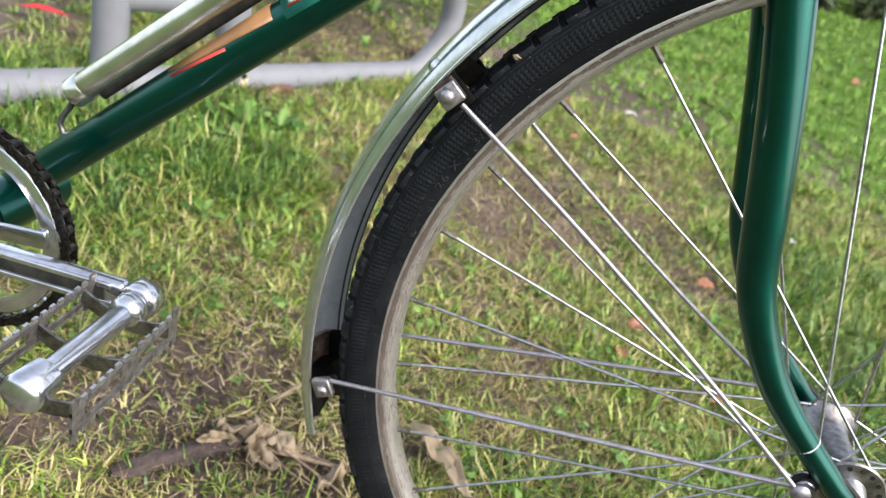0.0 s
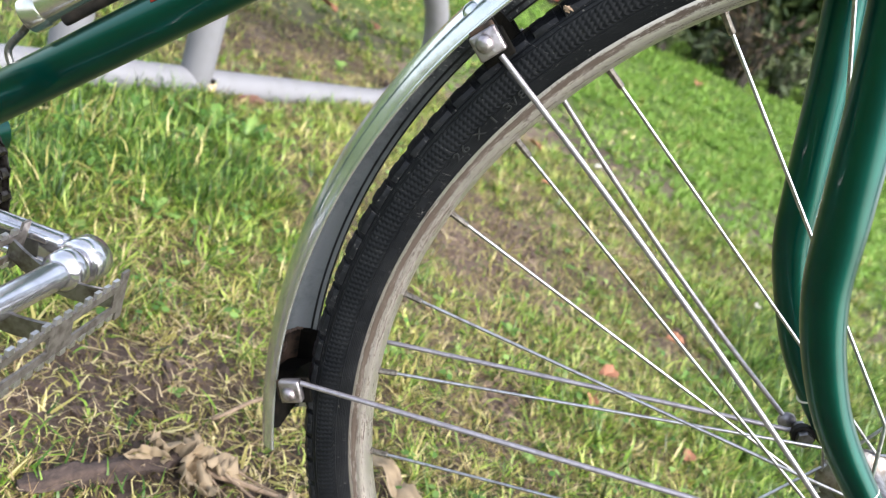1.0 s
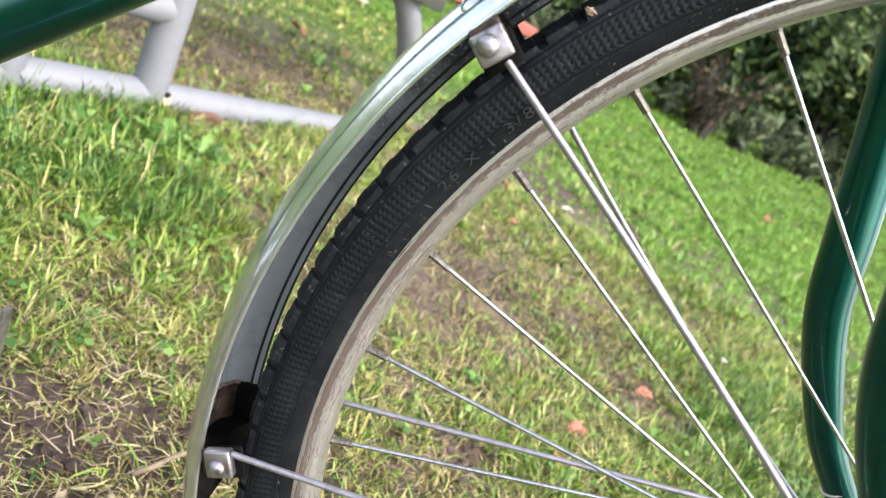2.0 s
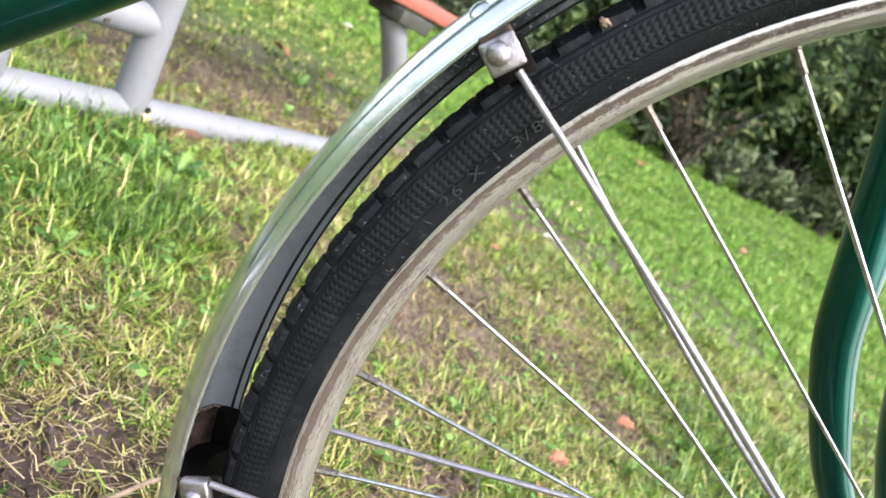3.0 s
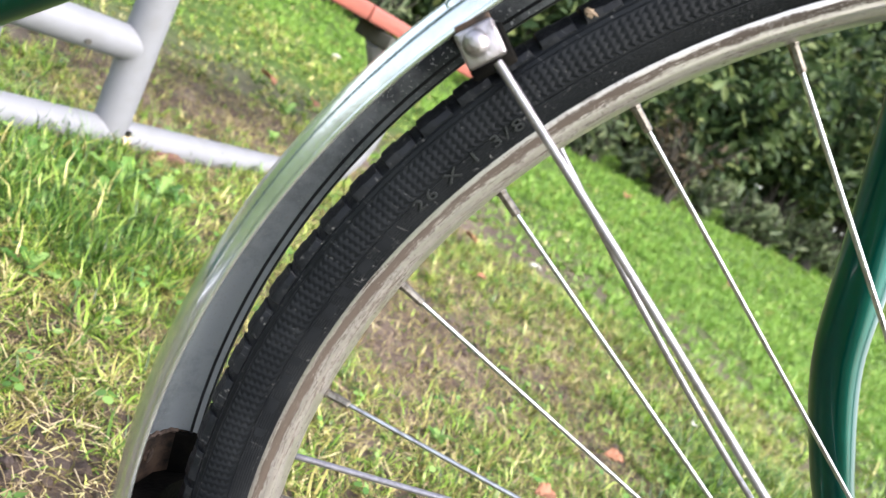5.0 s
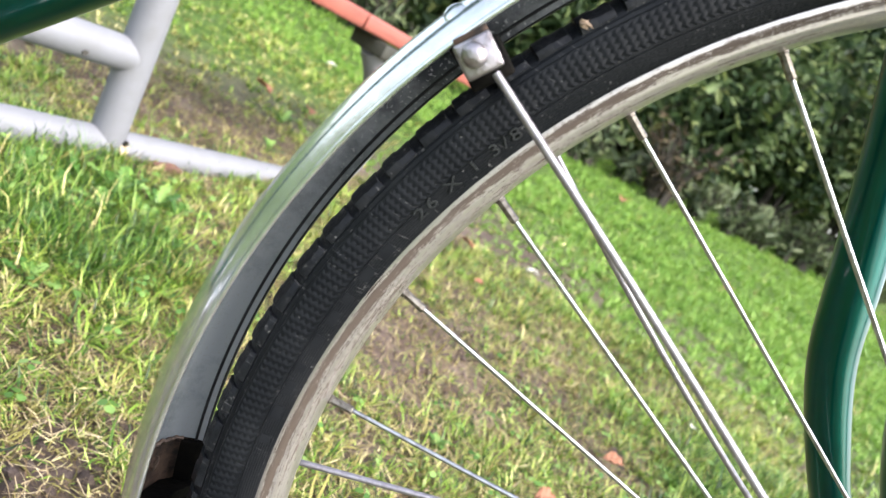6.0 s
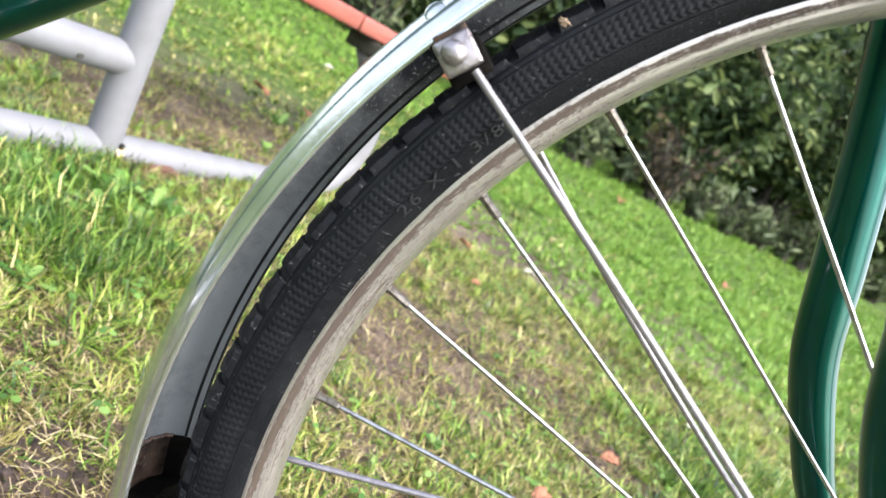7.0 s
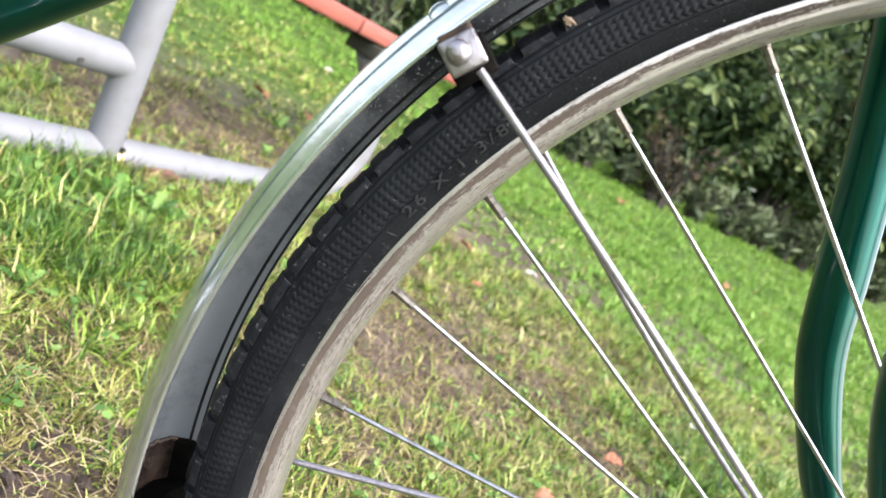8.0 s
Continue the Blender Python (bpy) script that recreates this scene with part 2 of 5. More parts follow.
for turn, where in ((38, 11.0), (118, 17.0), (75, 23.0)):
    tc = TYRE.node_tree.nodes.new("ShaderNodeTexCoord")
    mp = TYRE.node_tree.nodes.new("ShaderNodeMapping")
    mp.inputs["Rotation"].default_value = (0, radians(turn), 0)
    mp.inputs["Scale"].default_value = (55, 300, 1500)
    link(TYRE, tc.outputs["Object"], mp.inputs["Vector"])
    thin = ramp(TYRE, noise_tex(TYRE, mp.outputs[0], 1.0, 2.0, 0.5), [(0.665, (0, 0, 0)), (0.71, (1, 1, 1))])
    gate = ramp(TYRE, noise_tex(TYRE, v, where, 2.0, 0.5), [(0.52, (0, 0, 0)), (0.6, (1, 1, 1))])
    both = TYRE.node_tree.nodes.new("ShaderNodeMath")
    both.operation = "MULTIPLY"
    link(TYRE, thin, both.inputs[0])
    link(TYRE, gate, both.inputs[1])
    c = mixcol(TYRE, both.outputs[0], c, (0.06, 0.06, 0.062))
link(TYRE, c, bsdf(TYRE).inputs["Base Color"])

# rim: polished steel with brown rust in pits and in a band along the tyre, deepened to hold the tyre's dark reflection
v = coords(RIM_METAL)
sep = add(RIM_METAL, "ShaderNodeSeparateXYZ")
link(RIM_METAL, v, sep.inputs[0])
sq = []
for i in (0, 2):
    p = add(RIM_METAL, "ShaderNodeMath")
    p.operation = "MULTIPLY"
    link(RIM_METAL, sep.outputs[i], p.inputs[0])
    link(RIM_METAL, sep.outputs[i], p.inputs[1])
    sq.append(p.outputs[0])
s = add(RIM_METAL, "ShaderNodeMath")
s.operation = "ADD"
link(RIM_METAL, sq[0], s.inputs[0])
link(RIM_METAL, sq[1], s.inputs[1])
root = add(RIM_METAL, "ShaderNodeMath")
root.operation = "SQRT"
link(RIM_METAL, s.outputs[0], root.inputs[0])
band = add(RIM_METAL, "ShaderNodeMapRange")
link(RIM_METAL, root.outputs[0], band.inputs[0])
band.inputs[1].default_value, band.inputs[2].default_value = 0.3032, 0.3152
at2 = add(RIM_METAL, "ShaderNodeMath")
at2.operation = "ARCTAN2"
link(RIM_METAL, sep.outputs[2], at2.inputs[0])
link(RIM_METAL, sep.outputs[0], at2.inputs[1])
comb = add(RIM_METAL, "ShaderNodeCombineXYZ")
for k, (src, gain) in enumerate(((at2.outputs[0], 34.0), (root.outputs[0], 2300.0), (sep.outputs[1], 700.0))):
    p = add(RIM_METAL, "ShaderNodeMath")
    p.operation = "MULTIPLY"
    link(RIM_METAL, src, p.inputs[0])
    p.inputs[1].default_value = gain
    link(RIM_METAL, p.outputs[0], comb.inputs[k])
big, fine = noise_tex(RIM_METAL, comb.outputs[0], 1.0, 9.0, 0.72), noise_tex(RIM_METAL, v, 760, 5.0, 0.7)
rust_dark_band = ramp(RIM_METAL, band.outputs[0], [(0.12, (0.02, 0.02, 0.02)), (0.2, (0.10, 0.10, 0.10)), (0.28, (0.02, 0.02, 0.02)), (0.44, (0.03, 0.03, 0.03)), (0.56, (0.21, 0.21, 0.21)), (0.70, (0.25, 0.25, 0.25)), (0.80, (0.0, 0.0, 0.0))])
m1 = add(RIM_METAL, "ShaderNodeMath")
m1.operation = "ADD"
link(RIM_METAL, rust_dark_band, m1.inputs[0])
link(RIM_METAL, big, m1.inputs[1])
m2 = add(RIM_METAL, "ShaderNodeMath")
m2.operation = "MULTIPLY_ADD"
link(RIM_METAL, fine, m2.inputs[0])
m2.inputs[1].default_value = 0.32
link(RIM_METAL, m1.outputs[0], m2.inputs[2])
patches = noise_tex(RIM_METAL, v, 24, 3.0, 0.6)
m3 = add(RIM_METAL, "ShaderNodeMath")
m3.operation = "MULTIPLY_ADD"
link(RIM_METAL, patches, m3.inputs[0])
m3.inputs[1].default_value = 0.42
link(RIM_METAL, m2.outputs[0], m3.inputs[2])
m4 = add(RIM_METAL, "ShaderNodeMath")
m4.operation = "MULTIPLY"
link(RIM_METAL, m3.outputs[0], m4.inputs[0])
m4.inputs[1].default_value = 0.5
rust = ramp(RIM_METAL, m4.outputs[0], [(0.456, (0, 0, 0)), (0.508, (1, 1, 1))])
link(RIM_METAL, mixcol(RIM_METAL, rust, (0.43, 0.398, 0.382), (0.06, 0.043, 0.033)), bsdf(RIM_METAL).inputs["Base Color"])
inv = add(RIM_METAL, "ShaderNodeMapRange")
link(RIM_METAL, rust, inv.inputs[0])
inv.inputs[3].default_value, inv.inputs[4].default_value = 0.8, 0.1
link(RIM_METAL, inv.outputs[0], bsdf(RIM_METAL).inputs["Metallic"])
inv = add(RIM_METAL, "ShaderNodeMapRange")
link(RIM_METAL, rust, inv.inputs[0])
inv.inputs[3].default_value, inv.inputs[4].default_value = 0.31, 0.75
link(RIM_METAL, inv.outputs[0], bsdf(RIM_METAL).inputs["Roughness"])

# soil: brown earth with clods, straw-coloured litter and mossy green
v = coords(SOIL)
c = ramp(SOIL, noise_tex(SOIL, v, 9, 8.0, 0.65), [(0.3, (0.085, 0.062, 0.054)), (0.5, (0.175, 0.128, 0.112)), (0.7, (0.29, 0.22, 0.195))])
damp = ramp(SOIL, noise_tex(SOIL, v, 2.5, 6.0, 0.6), [(0.4, (0, 0, 0)), (0.62, (1, 1, 1))])
c = mixcol(SOIL, damp, c, (0.095, 0.070, 0.058))
turf = ramp(SOIL, noise_tex(SOIL, v, 14, 8.0, 0.7), [(0.3, (0.03, 0.06, 0.010)), (0.5, (0.065, 0.115, 0.02)), (0.7, (0.13, 0.175, 0.045))])
ln = add(SOIL, "ShaderNodeVectorMath")
ln.operation = "DISTANCE"
link(SOIL, v, ln.inputs[0])
ln.inputs[1].default_value = (-0.1, 0.8, 0.0)
edge = add(SOIL, "ShaderNodeMapRange")
link(SOIL, ln.outputs["Value"], edge.inputs[0])
edge.inputs[1].default_value, edge.inputs[2].default_value = 1.15, 1.9
link(SOIL, mixcol(SOIL, edge.outputs[0], c, turf), bsdf(SOIL).inputs["Base Color"])
bump(SOIL, noise_tex(SOIL, v, 110, 9.0, 0.75), 1.0, 0.012)

# ---- mesh helpers ----


def part(name, bm, material, parent=None, label="", smooth=True):
    me = bpy.data.meshes.new(name)
    if smooth:
        for e in bm.edges:
            if e.calc_face_angle(0.0) > 0.96:
                e.smooth = False
    bm.to_mesh(me)
    bm.free()
    if smooth:
        me.shade_smooth()
    me.materials.append(material)
    ob = new(name, me)
    if parent is not None:
        ob.parent = parent
    if label:
        ob["label"] = label
    return ob


def empty(name, label="", category="", parent=None, at=(0, 0, 0), group=""):
    ob = new(name)
    ob.location = at
    ob.empty_display_size = 0.05
    if parent is not None:
        ob.parent = parent
    return tagged(ob, label, category, group)


def tube(points, radius, segs=16, bm=None, cap=True, flat=1.0):
    """A round bar along a polyline; radius is a number or one per point. flat squeezes the section."""
    bm = bm or bmesh.new()
    pts = [Vector(p) for p in points]
    radii = radius if isinstance(radius, (list, tuple)) else [radius] * len(pts)
    rings = []
    ref = None
    for i, p in enumerate(pts):
        d = (pts[min(i + 1, len(pts) - 1)] - pts[max(i - 1, 0)]).normalized()
        if ref is None:
            ref = d.orthogonal().normalized() if abs(d.y) > 0.9 else Vector((0, 1, 0))
        a = (ref - d * ref.dot(d)).normalized()
        b = d.cross(a)
        ref = a
        rings.append([bm.verts.new(p + radii[i] * (math.cos(k) * a + math.sin(k) * b * flat)) for k in (2 * math.pi * j / segs for j in range(segs))])
    for r, s in zip(rings, rings[1:]):
        for j in range(segs):
            bm.faces.new((r[j], r[(j + 1) % segs], s[(j + 1) % segs], s[j]))
    if cap:
        bm.faces.new(rings[0][::-1])
        bm.faces.new(rings[-1])
    return bm


def smooth_path(points, n=8):
    """Catmull-Rom through the points."""
    p = [Vector(q) for q in points]
    p = [2 * p[0] - p[1], *p, 2 * p[-1] - p[-2]]
    out = []
    for i in range(1, len(p) - 2):
        for k in range(n):
            t = k / n
            out.append(0.5 * ((2 * p[i]) + (p[i + 1] - p[i - 1]) * t + (2 * p[i - 1] - 5 * p[i] + 4 * p[i + 1] - p[i + 2]) * t * t + (3 * p[i] - p[i - 1] - 3 * p[i + 1] + p[i + 2]) * t ** 3))
    out.append(p[-2])
    return out


HUB = Vector((0, 0, 0.319))


def polar(r, deg, y=0.0):
    a = radians(deg)
    return Vector((r * math.cos(a), y, HUB.z + r * math.sin(a)))


def revolve(profile, a0=0.0, a1=360.0, steps=180, closed=True, bm=None, centre=HUB):
    """Turn a profile of (y, r) about the axle. closed: the profile is a loop."""
    bm = bm or bmesh.new()
    full = abs(a1 - a0 - 360) < 1e-6
    rings = []
    for i in range(steps if full else steps + 1):
        a = radians(a0 + (a1 - a0) * i / steps)
        rings.append([bm.verts.new((centre.x + r * math.cos(a), centre.y + y, centre.z + r * math.sin(a))) for y, r in profile])
    n = len(profile)
    pairs = list(zip(rings, rings[1:] + rings[:1])) if full else list(zip(rings, rings[1:]))
    for r, s in pairs:
        for j in range(n if closed else n - 1):
            bm.faces.new((r[j], r[(j + 1) % n], s[(j + 1) % n], s[j]))
    if not full and closed:
        bm.faces.new(rings[0])
        bm.faces.new(rings[-1][::-1])
    bmesh.ops.recalc_face_normals(bm, faces=bm.faces)
    return bm


def box(size, m=Matrix(), bevel=0.0, bm=None):
    bm = bm or bmesh.new()
    made = bmesh.ops.create_cube(bm, size=1.0, matrix=m @ Matrix.Diagonal((*size, 1)))
    if bevel:
        edges = {e for w in made["verts"] for e in w.link_edges}
        bmesh.ops.bevel(bm, geom=list(edges), offset=bevel, segments=2, affect="EDGES", profile=0.5)
    return bm


def frame_of(a, b, up=(0, 1, 0)):
    """Matrix at the middle of a-b with x along a-b."""
    a, b = Vector(a), Vector(b)
    x = (b - a).normalized()
    z = x.cross(Vector(up)).normalized()
    y = z.cross(x)
    m = Matrix((x, y, z)).transposed().to_4x4()
    m.translation = (a + b) / 2
    return m


# ---- ground ----


def ground_z(x, y):
    z = 0.026 * y + (0.006 * min(y, 7.5) ** 2 + 0.09 * max(0, y - 7.5) if y > 0 else 0)
    z = min(z, 1.2)
    z -= 0.0285 * math.exp(-((y / 0.045) ** 2) - (x / 0.1) ** 2)
    fade = 1 - math.exp(-((y / 0.08) ** 2) - (x / 0.2) ** 2)
    return z + fade * (0.012 * (noise.noise((x * 5, y * 5, 0.3))) + 0.004 * noise.noise((x * 21, y * 21, 1.7)))


def axis(core, far, fine, n):
    inner = np.arange(-core, core + fine / 2, fine)
    outer = core * (far / core) ** (np.arange(1, n + 1) / n)
    return np.concatenate([-outer[::-1], inner, outer])


gx, gy = axis(1.6, 400, 0.03, 24), axis(1.6, 400, 0.03, 24) + 0.9
bm = bmesh.new()
grid = [[bm.verts.new((x, y, ground_z(x, y))) for x in gx] for y in gy]
for r, s in zip(grid, grid[1:]):
    for j in range(len(gx) - 1):
        bm.faces.new((r[j], r[j + 1], s[j + 1], s[j]))
ground = tagged(part("ground", bm, SOIL), "brown soil under a thin lawn, mossy green farther off", "ground", kind="structure")

BARE = [(-0.45, 0.235, 0.055), (-0.30, 0.84, 0.09), (-0.49, 0.12, 0.05), (-0.78, 1.47, 0.09), (-0.62, 1.55, 0.07), (0.14, 0.86, 0.06), (-0.36, 0.1, 0.05), (-0.14, 0.92, 0.06), (-1.05, 1.25, 0.09), (-0.15, 0.45, 0.04), (-0.36, 0.55, 0.05), (0.02, 1.02, 0.07), (-0.92, 1.6, 0.11), (-0.515, 0.185, 0.06), (-0.55, 0.10, 0.06), (-0.38, 0.15, 0.05), (-0.60, 0.03, 0.05), (-0.44, 0.05, 0.04), (-0.23, 1.03, 0.07)]
LUSH = [(-0.78, 0.68, 0.18), (-1.0, 0.5, 0.24), (-0.95, 0.74, 0.16), (-0.66, 0.60, 0.09), (0.55, 1.0, 0.35), (0.35, 0.75, 0.2)]


def sward(x, y):
    """How green and dense the lawn is: 0 bare earth, 1 lush."""
    g = 0.42 + 0.12 * max(0.0, min(1.0, (0.75 - y) * 4)) + 0.4 * noise.noise((x * 2.3, y * 2.3, 4.1)) + 0.35 * noise.noise((x * 7, y * 7, 2.2)) + 0.2 * noise.noise((x * 19, y * 19, 5.2))
    for a, b, r in BARE:
        g -= 0.62 * math.exp(-((x - a) ** 2 + (y - b) ** 2) / r ** 2)
    for a, b, r in LUSH:
        g += 0.5 * math.exp(-((x - a) ** 2 + (y - b) ** 2) / r ** 2)
    g -= 0.3 * min(1, max(0, (-0.5 - x) * 2)) * min(1, max(0, (y - 1.2) * 3)) * min(1, max(0, 3.6 - y))
    g += 0.4 * min(1, max(0, (y - 1.4) / 1.4)) + 0.2 * min(1, max(0, (x - 0.1) * 2))
    return max(0.0, min(1.0, g))


rng = np.random.default_rng(7)


def raw(name, co, loops, per, material, label="", kind="stuff", category="grass"):
    me = bpy.data.meshes.new(name)
    nf = len(loops) // per
    me.vertices.add(len(co))
    me.vertices.foreach_set("co", np.ascontiguousarray(co, dtype=np.float32).ravel())
    me.loops.add(len(loops))
    me.loops.foreach_set("vertex_index", np.ascontiguousarray(loops, dtype=np.int32))
    me.polygons.add(nf)
    me.polygons.foreach_set("loop_start", np.arange(nf, dtype=np.int32) * per)
    me.update(calc_edges=True)
    me.shade_smooth()
    me.materials.append(material)
    return tagged(new(name, me), label, category, kind=kind)


def blades(name, material, seeds, label, segs=3):
    """Blades of grass: rows of x, y, z, length, width, first lean from upright, bend, heading, turn along the blade."""
    s = np.array(seeds)
    n = len(s)
    pos = s[:, :3].copy()
    pos[:, 2] -= 0.002
    verts = []
    for k in range(segs + 1):
        t = k / segs
        tilt = s[:, 5] + s[:, 6] * t
        head = s[:, 7] + s[:, 8] * t
        w = s[:, 4] * (1 - 0.9 * t ** 2) * 0.5
        side = np.stack([-np.sin(head), np.cos(head), 0.25 * np.sin(s[:, 7] * 7)], 1)
        for sg in (-1, 1):
            verts.append(pos + sg * side * w[:, None])
        step = (s[:, 3] / segs)[:, None]
        pos = pos + step * np.stack([np.sin(tilt) * np.cos(head), np.sin(tilt) * np.sin(head), np.cos(tilt)], 1)
        pos[:, 2] = np.maximum(pos[:, 2], s[:, 2] + 0.001)
    per = 2 * (segs + 1)
    co = np.stack(verts, 1).reshape(-1, 3)
    base = (np.arange(n) * per)[:, None]
    quads = np.concatenate([base + np.array([2 * k, 2 * k + 1, 2 * k + 3, 2 * k + 2]) for k in range(segs)], 1).reshape(-1)
    return raw(name, co, quads, 4, material, label)


def sow(n, x0, x1, y0, y1, tall, wide, dry, thatch=0.0):
    green, straw = [], []
    for x, y, r, q in zip(rng.uniform(x0, x1, n), rng.uniform(y0, y1, n), rng.random(n), rng.random(n)):
        if abs(y) < 0.024 and abs(x) < 0.14:
            continue
        g = sward(x, y)
        if r > 0.10 + g * 1.05 + thatch:
            continue
        is_dry = q < dry * (1.2 - 1.1 * g) * (1 + 0.6 * max(0.0, 0.75 - y))
        swirl = 9.0 * noise.noise((x * 9, y * 9, 8.8)) + 5.0 * noise.noise((x * 31, y * 31, 3.3)) + rng.normal() * 0.8
        size = tall * (0.55 + 0.75 * g * g) * rng.uniform(0.45, 1.35)
        if is_dry:
            row = (x, y, ground_z(x, y) + 0.004 * rng.random(), size * 0.9, wide * rng.uniform(0.4, 0.85), rng.uniform(0.6, 1.5), rng.uniform(-0.3, 0.9), rng.uniform(0, 6.283), rng.uniform(-1.8, 1.8))
        else:
            row = (x, y, ground_z(x, y), size, wide * (0.5 + 0.9 * rng.random() ** 2), rng.uniform(0.35, 1.45), rng.uniform(-0.5, 1.5), swirl, rng.uniform(-1.6, 1.6))
        (straw if is_dry else green).append(row)
    return green, straw


def crowns(n, x0, x1, y0, y1, tall, wide, dry, count):
    """Grass plants: blades fanning out of one crown and arching over, thicker where the lawn is lush."""
    green, straw, lush = [], [], []
    for x, y in zip(rng.uniform(x0, x1, n), rng.uniform(y0, y1, n)):
        g = sward(x, y)
        if rng.random() > 0.38 + 1.1 * g:
            continue
        old = rng.random() < dry * (1.25 - 1.1 * g) * (1 + 0.7 * max(0.0, 0.75 - y))
        lean, turn = rng.uniform(0, 0.6), rng.uniform(0, 6.283)
        size = tall * (0.6 + 0.7 * g * g) * rng.uniform(0.6, 1.35)
        for k in range(int(count * (0.5 + 0.8 * g) * rng.uniform(0.6, 1.3))):
            a = rng.uniform(0, 6.283)
            r = 0.006 * rng.random()
            px, py = x + r * math.cos(a), y + r * math.sin(a)
            if abs(py) < 0.024 and abs(px) < 0.14:
                continue
            heading = a if rng.random() > lean else turn + 0.6 * rng.normal()
            row = (px, py, ground_z(px, py), size * rng.uniform(0.45, 1.3), wide * (0.45 + 0.85 * rng.random() ** 1.5), rng.uniform(0.2 + 0.3 * (1 - g), 1.4), rng.uniform(-0.1, 1.7), heading, rng.normal() * 1.1)
            (straw if old and rng.random() < 0.8 or rng.random() < dry * 0.15 else lush if g > 0.85 else green).append(row)
    return green, straw, lush


near = crowns(5300, -1.25, 0.75, -0.16, 1.75, 0.043, 0.0030, 0.50, 18)
fine = crowns(3800, -0.85, 0.3, -0.16, 0.75, 0.031, 0.0021, 0.44, 17)
loose = sow(88000, -1.15, 0.7, -0.16, 1.75, 0.037, 0.0022, 0.60, 0.24)
side_a = crowns(1200, 0.75, 1.5, 0.4, 1.75, 0.050, 0.0036, 0.25, 14)
side_b = crowns(1500, -2.3, -1.25, 0.4, 1.75, 0.045, 0.0038, 0.25, 12)
mid = crowns(5000, -0.6, 2.2, 1.75, 3.6, 0.036, 0.0048, 0.16, 12)
mid_b = crowns(2300, -2.1, -0.6, 1.75, 3.2, 0.034, 0.0042, 0.55, 12)
mid_c = crowns(600, -2.1, -0.6, 3.2, 3.6, 0.036, 0.0048, 0.2, 12)
far = crowns(7600, -2.6, 4.0, 3.6, 6.9, 0.036, 0.0080, 0.08, 11)
back = sow(7000, -1.5, 1.4, -1.7, -0.16, 0.05, 0.009, 0.4, 0.3)
blades("lawn_grass", GRASS, near[0] + side_a[0] + side_b[0] + mid_b[0] + loose[0] + fine[0], "short green lawn grass with thin patches", 3)
blades("dry_grass", STRAW, near[1] + side_a[1] + side_b[1] + loose[1] + fine[1], "dry straw-coloured grass blades matted in the lawn", 3)
blades("lawn_grass", LUSH_GRASS, near[2] + fine[2] + side_a[2] + side_b[2] + mid_b[2], "thick fresh green lawn grass", 3)
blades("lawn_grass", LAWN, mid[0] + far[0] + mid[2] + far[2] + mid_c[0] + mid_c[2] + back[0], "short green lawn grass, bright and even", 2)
blades("dry_grass", STRAW, mid[1] + mid_b[1] + mid_c[1] + far[1] + back[1], "dry straw-coloured grass blades in the lawn", 2)

litter = []
for x, y in zip(rng.uniform(-1.2, 0.7, 100000), rng.uniform(-0.16, 1.7, 100000)):
    if abs(y) < 0.024 and abs(x) < 0.14:
        continue
    g = sward(x, y)
    if rng.random() < 0.40 + 0.30 * min(1, 4 * g) - 0.40 * g:
        litter.append((x, y, ground_z(x, y) + rng.uniform(0.002, 0.013), rng.uniform(0.012, 0.045), rng.uniform(0.0005, 0.0014), rng.uniform(1.15, 1.75), rng.uniform(-0.5, 0.6), rng.uniform(0, 6.283), rng.uniform(-2.2, 2.2)))
blades("grass_clippings", THATCH, litter, "matted dry clippings and dead blades on the soil", 2)

# taller tufts by the bench rail
tufts = []
for x, y, n, tall in ((-0.93, 0.72, 260, 0.10), (-0.84, 0.83, 200, 0.09), (-1.02, 0.55, 300, 0.12), (-0.98, 0.62, 160, 0.13), (-0.76, 0.62, 260, 0.085), (-0.66, 0.66, 200, 0.075), (-0.9, 0.5, 220, 0.09), (-0.68, 1.22, 120, 0.07), (-0.75, 1.1, 120, 0.07), (-0.05, 0.42, 50, 0.05), (0.0, 0.66, 60, 0.05), (-0.1, 0.24, 60, 0.05), (0.2, 0.7, 140, 0.06), (-0.3, 0.3, 50, 0.06), (-0.62, 0.25, 90, 0.06), (-0.475, 0.03, 16, 0.06), (-0.43, 0.045, 14, 0.06), (-0.36, 0.055, 24, 0.06), (-0.52, 0.06, 14, 0.06), (-0.47, 0.11, 10, 0.05)):
    for _ in range(n):
        wander = 0.05 if y > 0.2 else 0.014
        px, py = x + rng.normal() * wander, y + rng.normal() * wander
        tufts.append((px, py, ground_z(px, py), 0.56 * tall * rng.uniform(0.5, 1.2), 0.0028 * rng.uniform(0.6, 1.2), rng.uniform(0.05, 0.8), rng.uniform(0.4, 1.9), rng.uniform(0, 6.283), rng.uniform(-0.7, 0.7)))
blades("grass_tuft", LUSH_GRASS, tufts, "longer bright green grass tufts by the bench rail", 5)

# clover, dandelion and other broad leaves


def leaf_mesh(points, bend=0.3, fold=0.15, steps=6):
    """One leaf along +x: half-widths at even steps, with a fold along the midrib and a downward bend."""
    bm = bmesh.new()
    rows = []
    n = len(points) - 1
    for i, w in enumerate(points):
        t = i / n
        z = bend * (t - 1.4 * t * t)
        rows.append((bm.verts.new((t, w, z + fold * w)), bm.verts.new((t, 0, z)), bm.verts.new((t, -w, z + fold * w))))
    for p, q in zip(rows, rows[1:]):
        for j in (0, 1):
            bm.faces.new((p[j], p[j + 1], q[j + 1], q[j]))
    return bm


